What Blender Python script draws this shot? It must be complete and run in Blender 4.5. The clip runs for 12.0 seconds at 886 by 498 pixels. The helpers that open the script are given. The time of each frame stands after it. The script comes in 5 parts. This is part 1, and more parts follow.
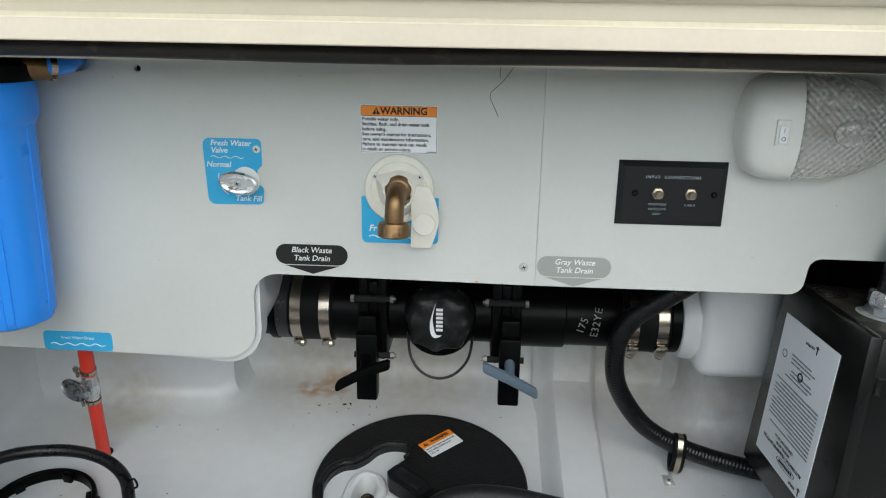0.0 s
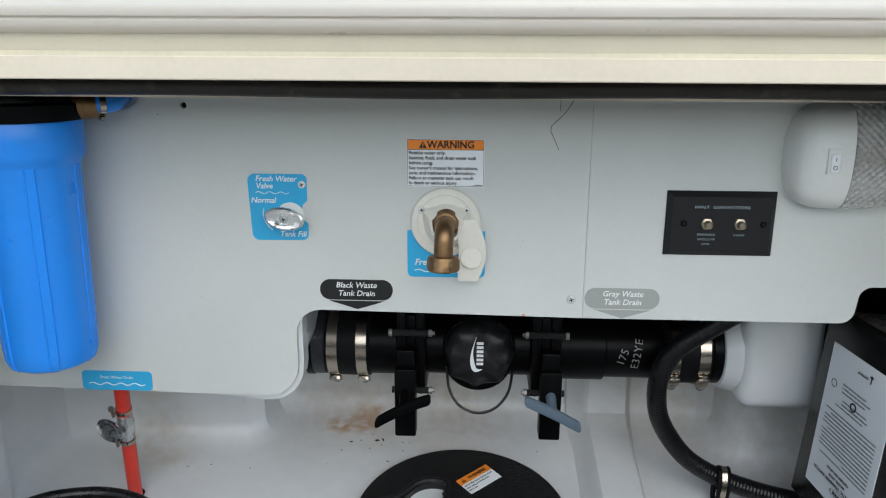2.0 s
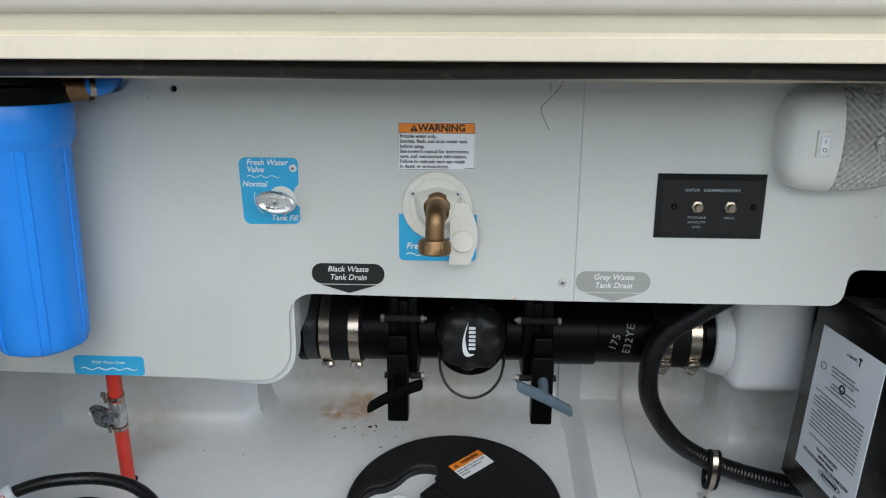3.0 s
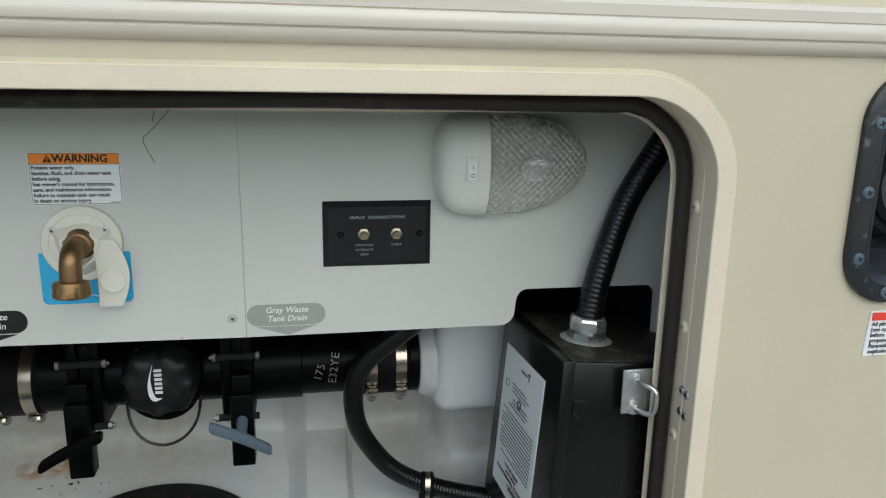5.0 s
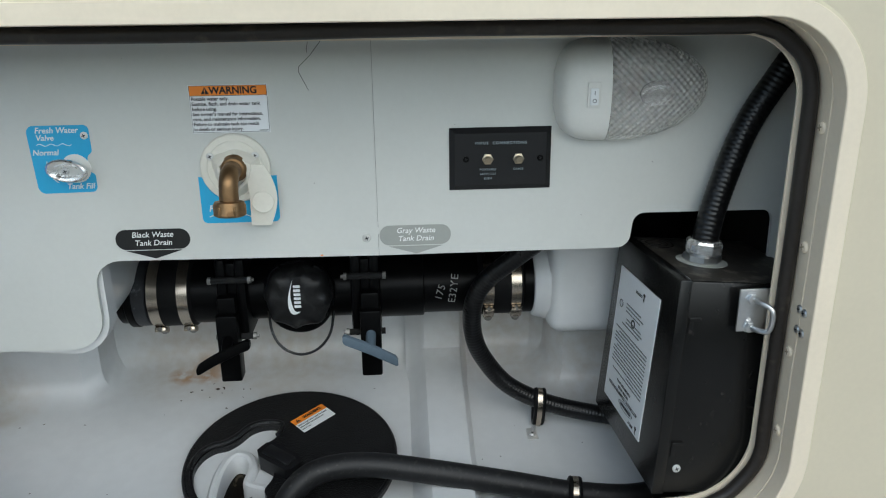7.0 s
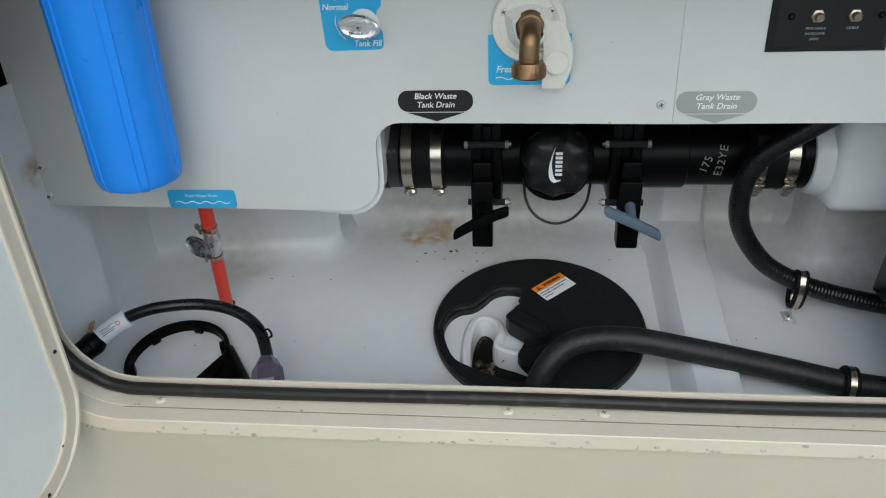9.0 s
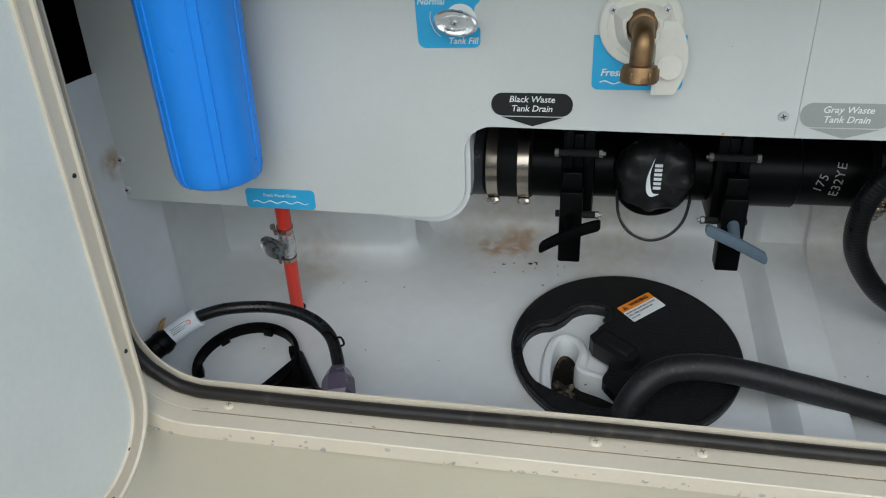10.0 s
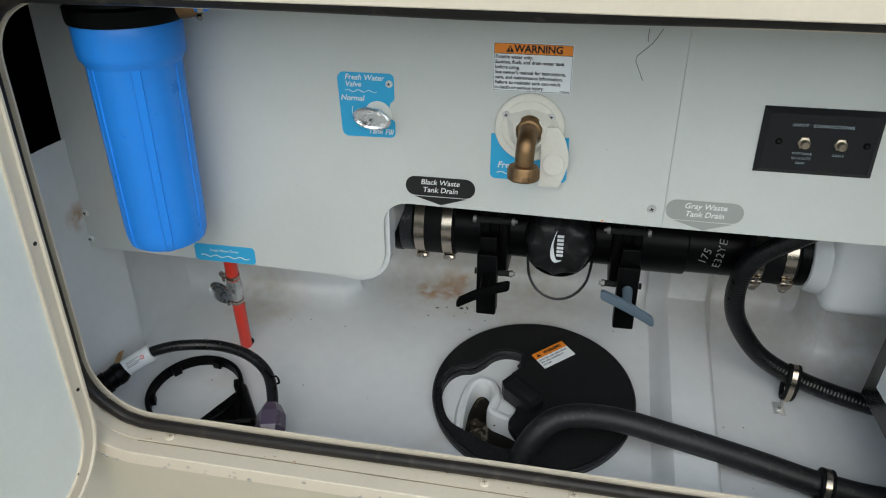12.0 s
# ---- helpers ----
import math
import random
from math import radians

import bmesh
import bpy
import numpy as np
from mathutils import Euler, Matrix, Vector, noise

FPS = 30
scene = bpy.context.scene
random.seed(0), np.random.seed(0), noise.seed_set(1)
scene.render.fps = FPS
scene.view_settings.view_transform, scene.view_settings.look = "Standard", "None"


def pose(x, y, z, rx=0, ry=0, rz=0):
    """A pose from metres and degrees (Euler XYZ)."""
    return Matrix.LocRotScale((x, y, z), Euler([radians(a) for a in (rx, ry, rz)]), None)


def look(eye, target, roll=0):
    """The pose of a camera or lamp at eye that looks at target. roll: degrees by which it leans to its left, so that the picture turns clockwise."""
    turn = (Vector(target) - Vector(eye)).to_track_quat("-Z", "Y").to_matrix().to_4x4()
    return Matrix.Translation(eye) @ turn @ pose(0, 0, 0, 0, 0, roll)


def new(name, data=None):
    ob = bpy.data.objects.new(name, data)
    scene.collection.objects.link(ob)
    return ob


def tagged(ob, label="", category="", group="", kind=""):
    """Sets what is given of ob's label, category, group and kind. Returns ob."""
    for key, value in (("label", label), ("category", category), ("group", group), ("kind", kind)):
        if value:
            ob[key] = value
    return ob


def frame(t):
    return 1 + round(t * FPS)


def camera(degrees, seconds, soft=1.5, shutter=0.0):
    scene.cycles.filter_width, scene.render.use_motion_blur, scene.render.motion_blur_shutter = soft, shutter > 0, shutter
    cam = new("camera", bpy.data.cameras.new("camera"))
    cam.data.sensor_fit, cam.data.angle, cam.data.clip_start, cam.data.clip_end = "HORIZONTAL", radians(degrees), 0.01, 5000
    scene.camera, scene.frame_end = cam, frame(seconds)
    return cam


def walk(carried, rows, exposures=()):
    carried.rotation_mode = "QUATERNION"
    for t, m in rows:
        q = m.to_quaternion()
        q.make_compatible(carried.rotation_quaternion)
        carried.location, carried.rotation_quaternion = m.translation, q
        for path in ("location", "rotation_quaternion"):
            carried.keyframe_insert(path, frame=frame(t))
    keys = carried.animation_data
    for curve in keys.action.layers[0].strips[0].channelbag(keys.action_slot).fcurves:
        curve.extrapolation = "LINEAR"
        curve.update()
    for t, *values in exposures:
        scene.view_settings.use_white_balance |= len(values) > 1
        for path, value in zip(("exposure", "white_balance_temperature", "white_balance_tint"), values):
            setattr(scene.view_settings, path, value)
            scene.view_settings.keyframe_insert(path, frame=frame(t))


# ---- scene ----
cam = camera(61.6, 12.0, soft=1.1)
PATH = [
    (0, (0.145, 0.025, 1.214), (0.049, 1.937, 0.635), 1.0),
    (0.5, (0.125, 0.024, 1.211), (0.018, 1.937, 0.638), 0.8),
    (1, (0.106, 0.028, 1.214), (0.003, 1.948, 0.664), 0.6),
    (1.5, (0.091, 0.033, 1.22), (0.007, 1.959, 0.685), 0.4),
    (2, (0.089, 0.03, 1.216), (0.0, 1.964, 0.713), 0.3),
    (2.5, (0.084, 0.029, 1.214), (0.005, 1.964, 0.718), 0.3),
    (3, (0.093, 0.026, 1.205), (0.018, 1.956, 0.687), 0.3),
    (3.5, (0.15, 0.019, 1.2), (0.194, 1.952, 0.686), 0.2),
    (3.7, (0.182, 0.021, 1.2), (0.305, 1.953, 0.695), 0.3),
    (5.5, (0.277, 0.051, 1.222), (0.667, 1.956, 0.753), 1.2),
    (6, (0.285, 0.045, 1.224), (0.67, 1.949, 0.747), 1.2),
    (6.5, (0.277, 0.035, 1.215), (0.63, 1.939, 0.717), 0.8),
    (7, (0.23, 0.0, 1.209), (0.356, 1.895, 0.584), -0.7),
    (7.5, (0.144, -0.005, 1.201), (0.074, 1.833, 0.417), -1.6),
    (7.7, (0.116, -0.007, 1.198), (0.002, 1.816, 0.383), -1.7),
    (9.3, (0.027, 0.052, 1.210), (-0.183, 1.788, 0.237), -2.6),
    (9.5, (0.013, 0.056, 1.205), (-0.21, 1.793, 0.24), -2.5),
    (10, (0.009, 0.089, 1.192), (-0.349, 1.813, 0.244), -2.4),
    (10.5, (0.048, 0.121, 1.184), (-0.452, 1.815, 0.245), -2.1),
    (11, (0.053, 0.129, 1.183), (-0.526, 1.797, 0.244), -2.0),
    (11.5, (0.073, 0.121, 1.203), (-0.497, 1.789, 0.258), -1.0),
    (12, (0.115, 0.041, 1.306), (-0.231, 1.771, 0.364), -0.1),
]
walk(cam, [(t, look(eye, target, roll)) for t, eye, target, roll in PATH], [(0, 0.20, 6200, 3), (0.5, 0.14, 6000, 5), (3.5, 0.08, 6050, 4), (5.5, -0.11, 6250, 0), (6.5, -0.11, 6250, 0), (7.0, 0.02, 5950, 1), (7.5, 0.14, 5800, 4), (9.5, -0.03, 6000, 2), (11.5, -0.06, 6100, 2), (12, -0.02, 6200, 2)])

# ---- light: bright overcast sky, soft sun from the front ----
world = bpy.data.worlds.new("sky")
scene.world = world
world.use_nodes = True
wn = world.node_tree
sky = wn.nodes.new("ShaderNodeTexSky")
sky.sky_type = "NISHITA"
sky.sun_disc = False
sky.sun_elevation, sky.sun_rotation = radians(38), radians(170)
sky.dust_density, sky.air_density = 1.6, 1.0
back = wn.nodes["Background"]
back.inputs["Strength"].default_value = 0.165
wn.links.new(sky.outputs["Color"], back.inputs["Color"])

sun_data = bpy.data.lights.new("sun", "SUN")
sun_data.energy, sun_data.angle, sun_data.color = 1.75, radians(100), (1.0, 0.965, 0.90)
sun = new("sun", sun_data)
sun.matrix_world = look((0.8, -3.7, 4.3), (0, 0.8, 0.9))


# ---- materials ----
def mat(name, base, rough=0.5, metal=0.0, vary=0.08, grain=180.0, bump=0.0, bump_scale=400.0, stain=None, stain_scale=9.0,
        stain_at=0.62, transmission=0.0, coat=0.0, specular=0.5, spots=()):
    m = bpy.data.materials.new(name)
    m.use_nodes = True
    n, l = m.node_tree.nodes, m.node_tree.links
    b = n["Principled BSDF"]
    b.inputs["Metallic"].default_value = metal
    b.inputs["Transmission Weight"].default_value = transmission
    b.inputs["Coat Weight"].default_value = coat
    b.inputs["Specular IOR Level"].default_value = specular
    co = n.new("ShaderNodeTexCoord")

    def tex(scale, detail=4.0):
        t = n.new("ShaderNodeTexNoise")
        t.inputs["Scale"].default_value, t.inputs["Detail"].default_value = scale, detail
        l.new(co.outputs["Object"], t.inputs["Vector"])
        return t

    def blend(fac, a, c, kind="MIX"):
        x = n.new("ShaderNodeMix")
        x.data_type, x.blend_type = "RGBA", kind
        for src, sock in ((fac, x.inputs[0]), (a, x.inputs[6]), (c, x.inputs[7])):
            if isinstance(src, (int, float)):
                sock.default_value = src
            elif isinstance(src, tuple):
                sock.default_value = (*src, 1.0)
            else:
                l.new(src, sock)
        return x.outputs[2]

    def ramp(src, lo, hi):
        r = n.new("ShaderNodeMapRange")
        r.inputs["From Min"].default_value, r.inputs["From Max"].default_value = lo, hi
        l.new(src, r.inputs["Value"])
        return r.outputs["Result"]

    big, fine = tex(7.0), tex(grain)
    dark, light = tuple(c * (1 - vary) for c in base), tuple(min(1.0, c * (1 + vary)) for c in base)
    colour = blend(ramp(big.outputs["Fac"], 0.3, 0.7), dark, light)
    colour = blend(ramp(fine.outputs["Fac"], 0.35, 0.65), colour, blend(1.0, colour, tuple([1 - vary * 0.6] * 3), "MULTIPLY"))
    if stain:
        spot = ramp(tex(stain_scale, 7.0).outputs["Fac"], stain_at, stain_at + 0.1)
        colour = blend(spot, colour, stain)
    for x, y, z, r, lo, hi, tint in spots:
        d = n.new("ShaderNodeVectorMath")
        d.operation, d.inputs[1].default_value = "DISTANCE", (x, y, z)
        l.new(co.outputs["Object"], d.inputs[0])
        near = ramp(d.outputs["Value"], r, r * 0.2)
        grit_shade = ramp(tex(60.0, 8.0).outputs["Fac"], lo, hi)
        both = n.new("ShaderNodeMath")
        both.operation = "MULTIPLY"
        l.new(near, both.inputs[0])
        l.new(grit_shade, both.inputs[1])
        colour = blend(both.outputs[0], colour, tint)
    l.new(colour, b.inputs["Base Color"])
    r = n.new("ShaderNodeMapRange")
    r.inputs["To Min"].default_value, r.inputs["To Max"].default_value = max(0.02, rough - 0.07), min(1.0, rough + 0.07)
    l.new(tex(35.0).outputs["Fac"], r.inputs["Value"])
    l.new(r.outputs["Result"], b.inputs["Roughness"])
    if bump:
        bp = n.new("ShaderNodeBump")
        bp.inputs["Strength"].default_value, bp.inputs["Distance"].default_value = bump, 0.002
        l.new(tex(bump_scale, 3.0).outputs["Fac"], bp.inputs["Height"])
        l.new(bp.outputs["Normal"], b.inputs["Normal"])
    return m


TAN = mat("tan_gelcoat", (0.61, 0.545, 0.41), 0.32, vary=0.035, bump=0.04, bump_scale=25, coat=0.3)
CREAM = mat("cream_paint", (0.75, 0.655, 0.51), 0.42, vary=0.05, stain=(0.50, 0.40, 0.26), stain_scale=26, stain_at=0.70)
PALE = mat("pale_moulding", (0.68, 0.62, 0.54), 0.30, vary=0.015, coat=0.3)
SEALANT = mat("yellowed_sealant", (0.66, 0.59, 0.42), 0.5, vary=0.1)
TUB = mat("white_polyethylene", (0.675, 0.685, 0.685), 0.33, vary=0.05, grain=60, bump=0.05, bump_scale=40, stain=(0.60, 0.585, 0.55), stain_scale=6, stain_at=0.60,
          spots=((-0.131, 1.125, 0.634, 0.022, 0.30, 0.60, (0.42, 0.22, 0.08)), (-0.092, 1.140, 0.640, 0.030, 0.30, 0.60, (0.42, 0.22, 0.08)),
                 (-0.070, 1.150, 0.645, 0.018, 0.30, 0.60, (0.42, 0.22, 0.08)), (-0.535, 0.82, 0.88, 0.025, 0.3, 0.6, (0.40, 0.28, 0.18)),
                 (-0.119, 1.118, 0.634, 0.022, 0.35, 0.55, (0.46, 0.21, 0.06)), (-0.083, 1.121, 0.636, 0.026, 0.35, 0.55, (0.46, 0.21, 0.06)),
                 # wide brown spots: the warm shade along the back walls, put into the colour
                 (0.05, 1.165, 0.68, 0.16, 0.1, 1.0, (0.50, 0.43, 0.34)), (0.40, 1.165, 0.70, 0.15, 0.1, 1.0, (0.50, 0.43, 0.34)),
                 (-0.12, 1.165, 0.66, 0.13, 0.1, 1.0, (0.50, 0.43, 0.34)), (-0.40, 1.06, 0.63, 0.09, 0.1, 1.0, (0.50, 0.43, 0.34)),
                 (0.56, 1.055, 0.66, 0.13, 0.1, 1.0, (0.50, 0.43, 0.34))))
RUSTSTAIN = mat("rust_stain", (0.42, 0.20, 0.07), 0.8, vary=0.3)
PANEL = mat("grey_white_sheet", (0.595, 0.605, 0.575), 0.38, vary=0.03, bump=0.03, bump_scale=60, stain=(0.585, 0.595, 0.555), stain_scale=14, stain_at=0.68)
DOORSKIN = mat("white_door_skin", (0.85, 0.86, 0.80), 0.35, vary=0.04, bump=0.06, bump_scale=9)
ABS = mat("black_abs", (0.0024, 0.0024, 0.0026), 0.34, vary=0.2, bump=0.05, bump_scale=200, specular=0.09)
ENAMEL = mat("black_enamel", (0.008, 0.0078, 0.0074), 0.24, vary=0.3, stain=(0.020, 0.018, 0.016), stain_scale=90, stain_at=0.64, bump=0.02, bump_scale=420, specular=0.32)
# the fine pale stain paints the pebbles' glints, and some dust, into the colour
PEBBLE = mat("pebbled_black_plastic", (0.0045, 0.0045, 0.0049), 0.36, vary=0.3, bump=0.75, bump_scale=500, stain=(0.048, 0.048, 0.050), stain_scale=540, stain_at=0.575, specular=0.42)
RUBBER = mat("black_rubber", (0.007, 0.007, 0.0075), 0.52, vary=0.25, stain=(0.02, 0.019, 0.017), stain_scale=60, stain_at=0.66, specular=0.13)
CORD = mat("black_cord", (0.006, 0.006, 0.0065), 0.28, vary=0.2, bump=0.04, bump_scale=120, specular=0.42)
WEATHERED = mat("weathered_black_plastic", (0.022, 0.024, 0.028), 0.42, vary=0.3, stain=(0.12, 0.12, 0.13), stain_scale=70, stain_at=0.62, bump=0.2, bump_scale=300)
STEEL = mat("stainless_steel", (0.46, 0.40, 0.33), 0.24, 1.0, vary=0.12, grain=600)
ZINC = mat("zinc_plated_steel", (0.62, 0.63, 0.64), 0.34, 1.0, vary=0.15, grain=90, bump=0.1)
CHROME = mat("worn_chrome", (0.74, 0.74, 0.73), 0.26, 0.85, vary=0.1, stain=(0.30, 0.29, 0.28), stain_scale=130, stain_at=0.58, bump=0.25, bump_scale=320)
DULLCHROME = mat("dark_chrome", (0.42, 0.42, 0.42), 0.22, 1.0, vary=0.2, stain=(0.12, 0.12, 0.12), stain_scale=150, stain_at=0.52, bump=0.25, bump_scale=320)
BRASS = mat("aged_brass", (0.25, 0.155, 0.078), 0.46, 1.0, vary=0.25, grain=120, stain=(0.15, 0.09, 0.045), stain_scale=60, stain_at=0.58, bump=0.12)
BLUE = mat("blue_polypropylene", (0.030, 0.27, 0.90), 0.30, vary=0.05, bump=0.03, bump_scale=60)
RED = mat("red_tubing", (0.72, 0.045, 0.025), 0.38, vary=0.08)
WHITE = mat("white_plastic", (0.74, 0.74, 0.70), 0.36, vary=0.04)
AGED = mat("yellowed_white_plastic", (0.72, 0.70, 0.62), 0.42, vary=0.06, stain=(0.60, 0.53, 0.42), stain_scale=40, stain_at=0.66)
STICKER = mat("white_label_film", (0.82, 0.84, 0.85), 0.4, vary=0.03)
SKYBLUE = mat("blue_label_film", (0.045, 0.40, 0.70), 0.4, vary=0.04)
ORANGE = mat("orange_label_film", (0.86, 0.26, 0.02), 0.42, vary=0.04)
REDFILM = mat("red_label_film", (0.78, 0.06, 0.035), 0.42, vary=0.04)
GREYFILM = mat("grey_label_film", (0.335, 0.345, 0.32), 0.4, vary=0.04)
INK = mat("black_ink", (0.018, 0.018, 0.018), 0.5, vary=0.1, specular=0.28)
PALEINK = mat("pale_ink", (0.80, 0.81, 0.79), 0.5, vary=0.04)
GREYINK = mat("grey_ink", (0.16, 0.165, 0.17), 0.5, vary=0.05)
SLATE = mat("slate_blue_plastic", (0.10, 0.135, 0.17), 0.34, vary=0.12)
SMOKE = mat("smoky_purple_vinyl", (0.15, 0.11, 0.17), 0.16, vary=0.2, transmission=0.4)
HOSE = mat("black_hose_rubber", (0.014, 0.014, 0.0145), 0.48, vary=0.35, bump=0.15, bump_scale=70, stain=(0.034, 0.033, 0.031), stain_scale=140, stain_at=0.58, specular=0.35)
SEAL = mat("brownish_seal_rubber", (0.020, 0.0165, 0.014), 0.42, vary=0.3, stain=(0.045, 0.036, 0.028), stain_scale=45, stain_at=0.60, bump=0.1, bump_scale=80, specular=0.35)
LENS = mat("prismatic_clear_lens", (0.95, 0.94, 0.91), 0.06, vary=0.01, transmission=0.66, specular=0.8)


def prismatic(m, pitch):
    """Adds a relief of small diamonds, pitch metres apart, to a material."""
    n, l = m.node_tree.nodes, m.node_tree.links
    co, parts = n.new("ShaderNodeTexCoord"), n.new("ShaderNodeSeparateXYZ")
    l.new(co.outputs["Object"], parts.inputs[0])

    def calc(kind, a, b=None):
        x = n.new("ShaderNodeMath")
        x.operation = kind
        for src, sock in ((a, x.inputs[0]), (b, x.inputs[1])):
            if isinstance(src, float):
                sock.default_value = src
            elif src:
                l.new(src, sock)
        return x.outputs[0]

    k = 2 * math.pi / pitch
    a = calc("SINE", calc("MULTIPLY", parts.outputs["X"], k))
    b = calc("SINE", calc("MULTIPLY", parts.outputs["Z"], k))
    bp = n.new("ShaderNodeBump")
    bp.inputs["Strength"].default_value, bp.inputs["Distance"].default_value = 1.0, 0.0016
    l.new(calc("MULTIPLY", a, b), bp.inputs["Height"])
    l.new(bp.outputs["Normal"], n["Principled BSDF"].inputs["Normal"])


prismatic(LENS, 0.0078)
BULB = mat("bulb_glass", (0.9, 0.9, 0.9), 0.05, vary=0.01, transmission=0.9)
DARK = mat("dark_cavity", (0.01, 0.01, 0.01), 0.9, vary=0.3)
GRAVEL = mat("dark_gravel", (0.060, 0.050, 0.036), 0.9, vary=0.5, bump=1.0, bump_scale=90, stain=(0.42, 0.37, 0.28), stain_scale=70, stain_at=0.52)
EARTH = mat("grey_gravel_ground", (0.46, 0.43, 0.385), 0.9, vary=0.25, bump=0.6, bump_scale=20)
DROP = mat("water_drop", (0.95, 0.95, 0.95), 0.04, vary=0.0, transmission=0.8)
DIRT = mat("dirt_crumb", (0.06, 0.04, 0.025), 0.9, vary=0.3)
SCREWHEAD = mat("nickel_screw", (0.70, 0.70, 0.68), 0.30, 0.45, vary=0.06)
SKYBLOCK = mat("dark_sky_blocker", (0.045, 0.055, 0.03), 0.9, vary=0.5, bump=0.5, bump_scale=3)
CAPSKIN = mat("dusty_black_cap", (0.008, 0.008, 0.0083), 0.42, vary=0.4, stain=(0.026, 0.026, 0.026), stain_scale=45, stain_at=0.56, bump=0.9, bump_scale=45, specular=0.35)
# near-black base puts the hole's shade into the pit walls; the flecks are dirt
PITSIDE = mat("shaded_dirty_pit_wall", (0.014, 0.012, 0.009), 0.8, vary=0.4, bump=0.6, bump_scale=120, stain=(0.16, 0.13, 0.09), stain_scale=60, stain_at=0.58)
RECESS = mat("grimy_screw_recess", (0.34, 0.27, 0.18), 0.8, vary=0.3)
BOLT = mat("dull_bolt_steel", (0.24, 0.235, 0.22), 0.45, 0.5, vary=0.2)
LEAF_TAN = mat("dry_leaf", (0.42, 0.27, 0.12), 0.8, vary=0.25)
PLATE = mat("satin_black_plate", (0.010, 0.010, 0.011), 0.42, vary=0.15, specular=0.35)
NICKEL = mat("tarnished_nickel", (0.42, 0.36, 0.27), 0.32, 1.0, vary=0.15)
DIMINK = mat("dim_blue_ink", (0.42, 0.50, 0.54), 0.5, vary=0.05)
CONDUIT = mat("ribbed_black_conduit", (0.007, 0.007, 0.0075), 0.30, vary=0.3, bump=0.15, bump_scale=200, specular=0.4)
DUSTY = mat("dusty_black_enamel", (0.030, 0.027, 0.023), 0.5, vary=0.35, stain=(0.075, 0.067, 0.055), stain_scale=60, stain_at=0.52, specular=0.3)
SCRIBE = mat("pale_paint_marker", (0.55, 0.55, 0.52), 0.6, vary=0.1)


# ---- mesh helpers ----
def part(name, bm, material, parent=None, label="", smooth=True):
    me = bpy.data.meshes.new(name)
    bmesh.ops.recalc_face_normals(bm, faces=bm.faces)
    for f in bm.faces:
        f.smooth = smooth
    if smooth:
        for e in bm.edges:
            if len(e.link_faces) == 2 and e.calc_face_angle(0) > 0.6:
                e.smooth = False
    bm.to_mesh(me)
    bm.free()
    for m in material if isinstance(material, (list, tuple)) else [material]:
        me.materials.append(m)
    ob = new(name, me)
    if parent:
        ob.parent = parent
    if label:
        tagged(ob, label)
    return ob


def thing(name, label, category="", group="", kind="", at=(0, 0, 0)):
    ob = new(name)
    ob.empty_display_size = 0.02
    ob.location = at
    return tagged(ob, label, category, group, kind)


def block(bm, lo, hi, bevel=0.0, m=None, seg=2):
    mid = [(a + b) / 2 for a, b in zip(lo, hi)]
    size = [abs(b - a) for a, b in zip(lo, hi)]
    tmp = bmesh.new()
    bmesh.ops.create_cube(tmp, size=1.0, matrix=Matrix.Translation(mid) @ Matrix.Diagonal((*size, 1)))
    if bevel:
        bmesh.ops.bevel(tmp, geom=tmp.edges[:], offset=bevel, segments=seg, affect="EDGES", profile=0.5)
    add(bm, tmp, m)


def add(bm, tmp, m=None, index=0):
    if m:
        tmp.transform(m)
    off = {}
    for v in tmp.verts:
        off[v] = bm.verts.new(v.co)
    for f in tmp.faces:
        try:
            g = bm.faces.new([off[v] for v in f.verts])
            g.material_index = index or f.material_index
        except ValueError:
            pass
    tmp.free()


def lathe(bm, profile, m=None, seg=32, index=0):
    """Turns (radius, height) pairs about z."""
    tmp = bmesh.new()
    rings = []
    for r, z in profile:
        if r < 1e-6:
            rings.append([tmp.verts.new((0, 0, z))])
        else:
            rings.append([tmp.verts.new((r * math.cos(2 * math.pi * i / seg), r * math.sin(2 * math.pi * i / seg), z)) for i in range(seg)])
    for a, b in zip(rings, rings[1:]):
        for i in range(seg):
            j = (i + 1) % seg
            q = [a[i % len(a)], a[j % len(a)], b[j % len(b)], b[i % len(b)]]
            q = list(dict.fromkeys(q))
            if len(q) > 2:
                tmp.faces.new(q)
    for ring in (rings[0], rings[-1]):
        if len(ring) > 2 and profile[0] != profile[-1]:
            tmp.faces.new(ring)
    add(bm, tmp, m, index)


def aim(p, way):
    """A pose at p whose z axis points along way."""
    return Matrix.Translation(p) @ Vector(way).to_track_quat("Z", "Y").to_matrix().to_4x4()


def rod(bm, p, q, r, r2=None, seg=20, bevel=0.0):
    length = (Vector(q) - Vector(p)).length
    r2 = r if r2 is None else r2
    prof = [(r, 0), (r2, length)]
    if bevel:
        prof = [(r - bevel, 0), (r, bevel), (r2, length - bevel), (r2 - bevel, length)]
    lathe(bm, prof, aim(p, Vector(q) - Vector(p)), seg)


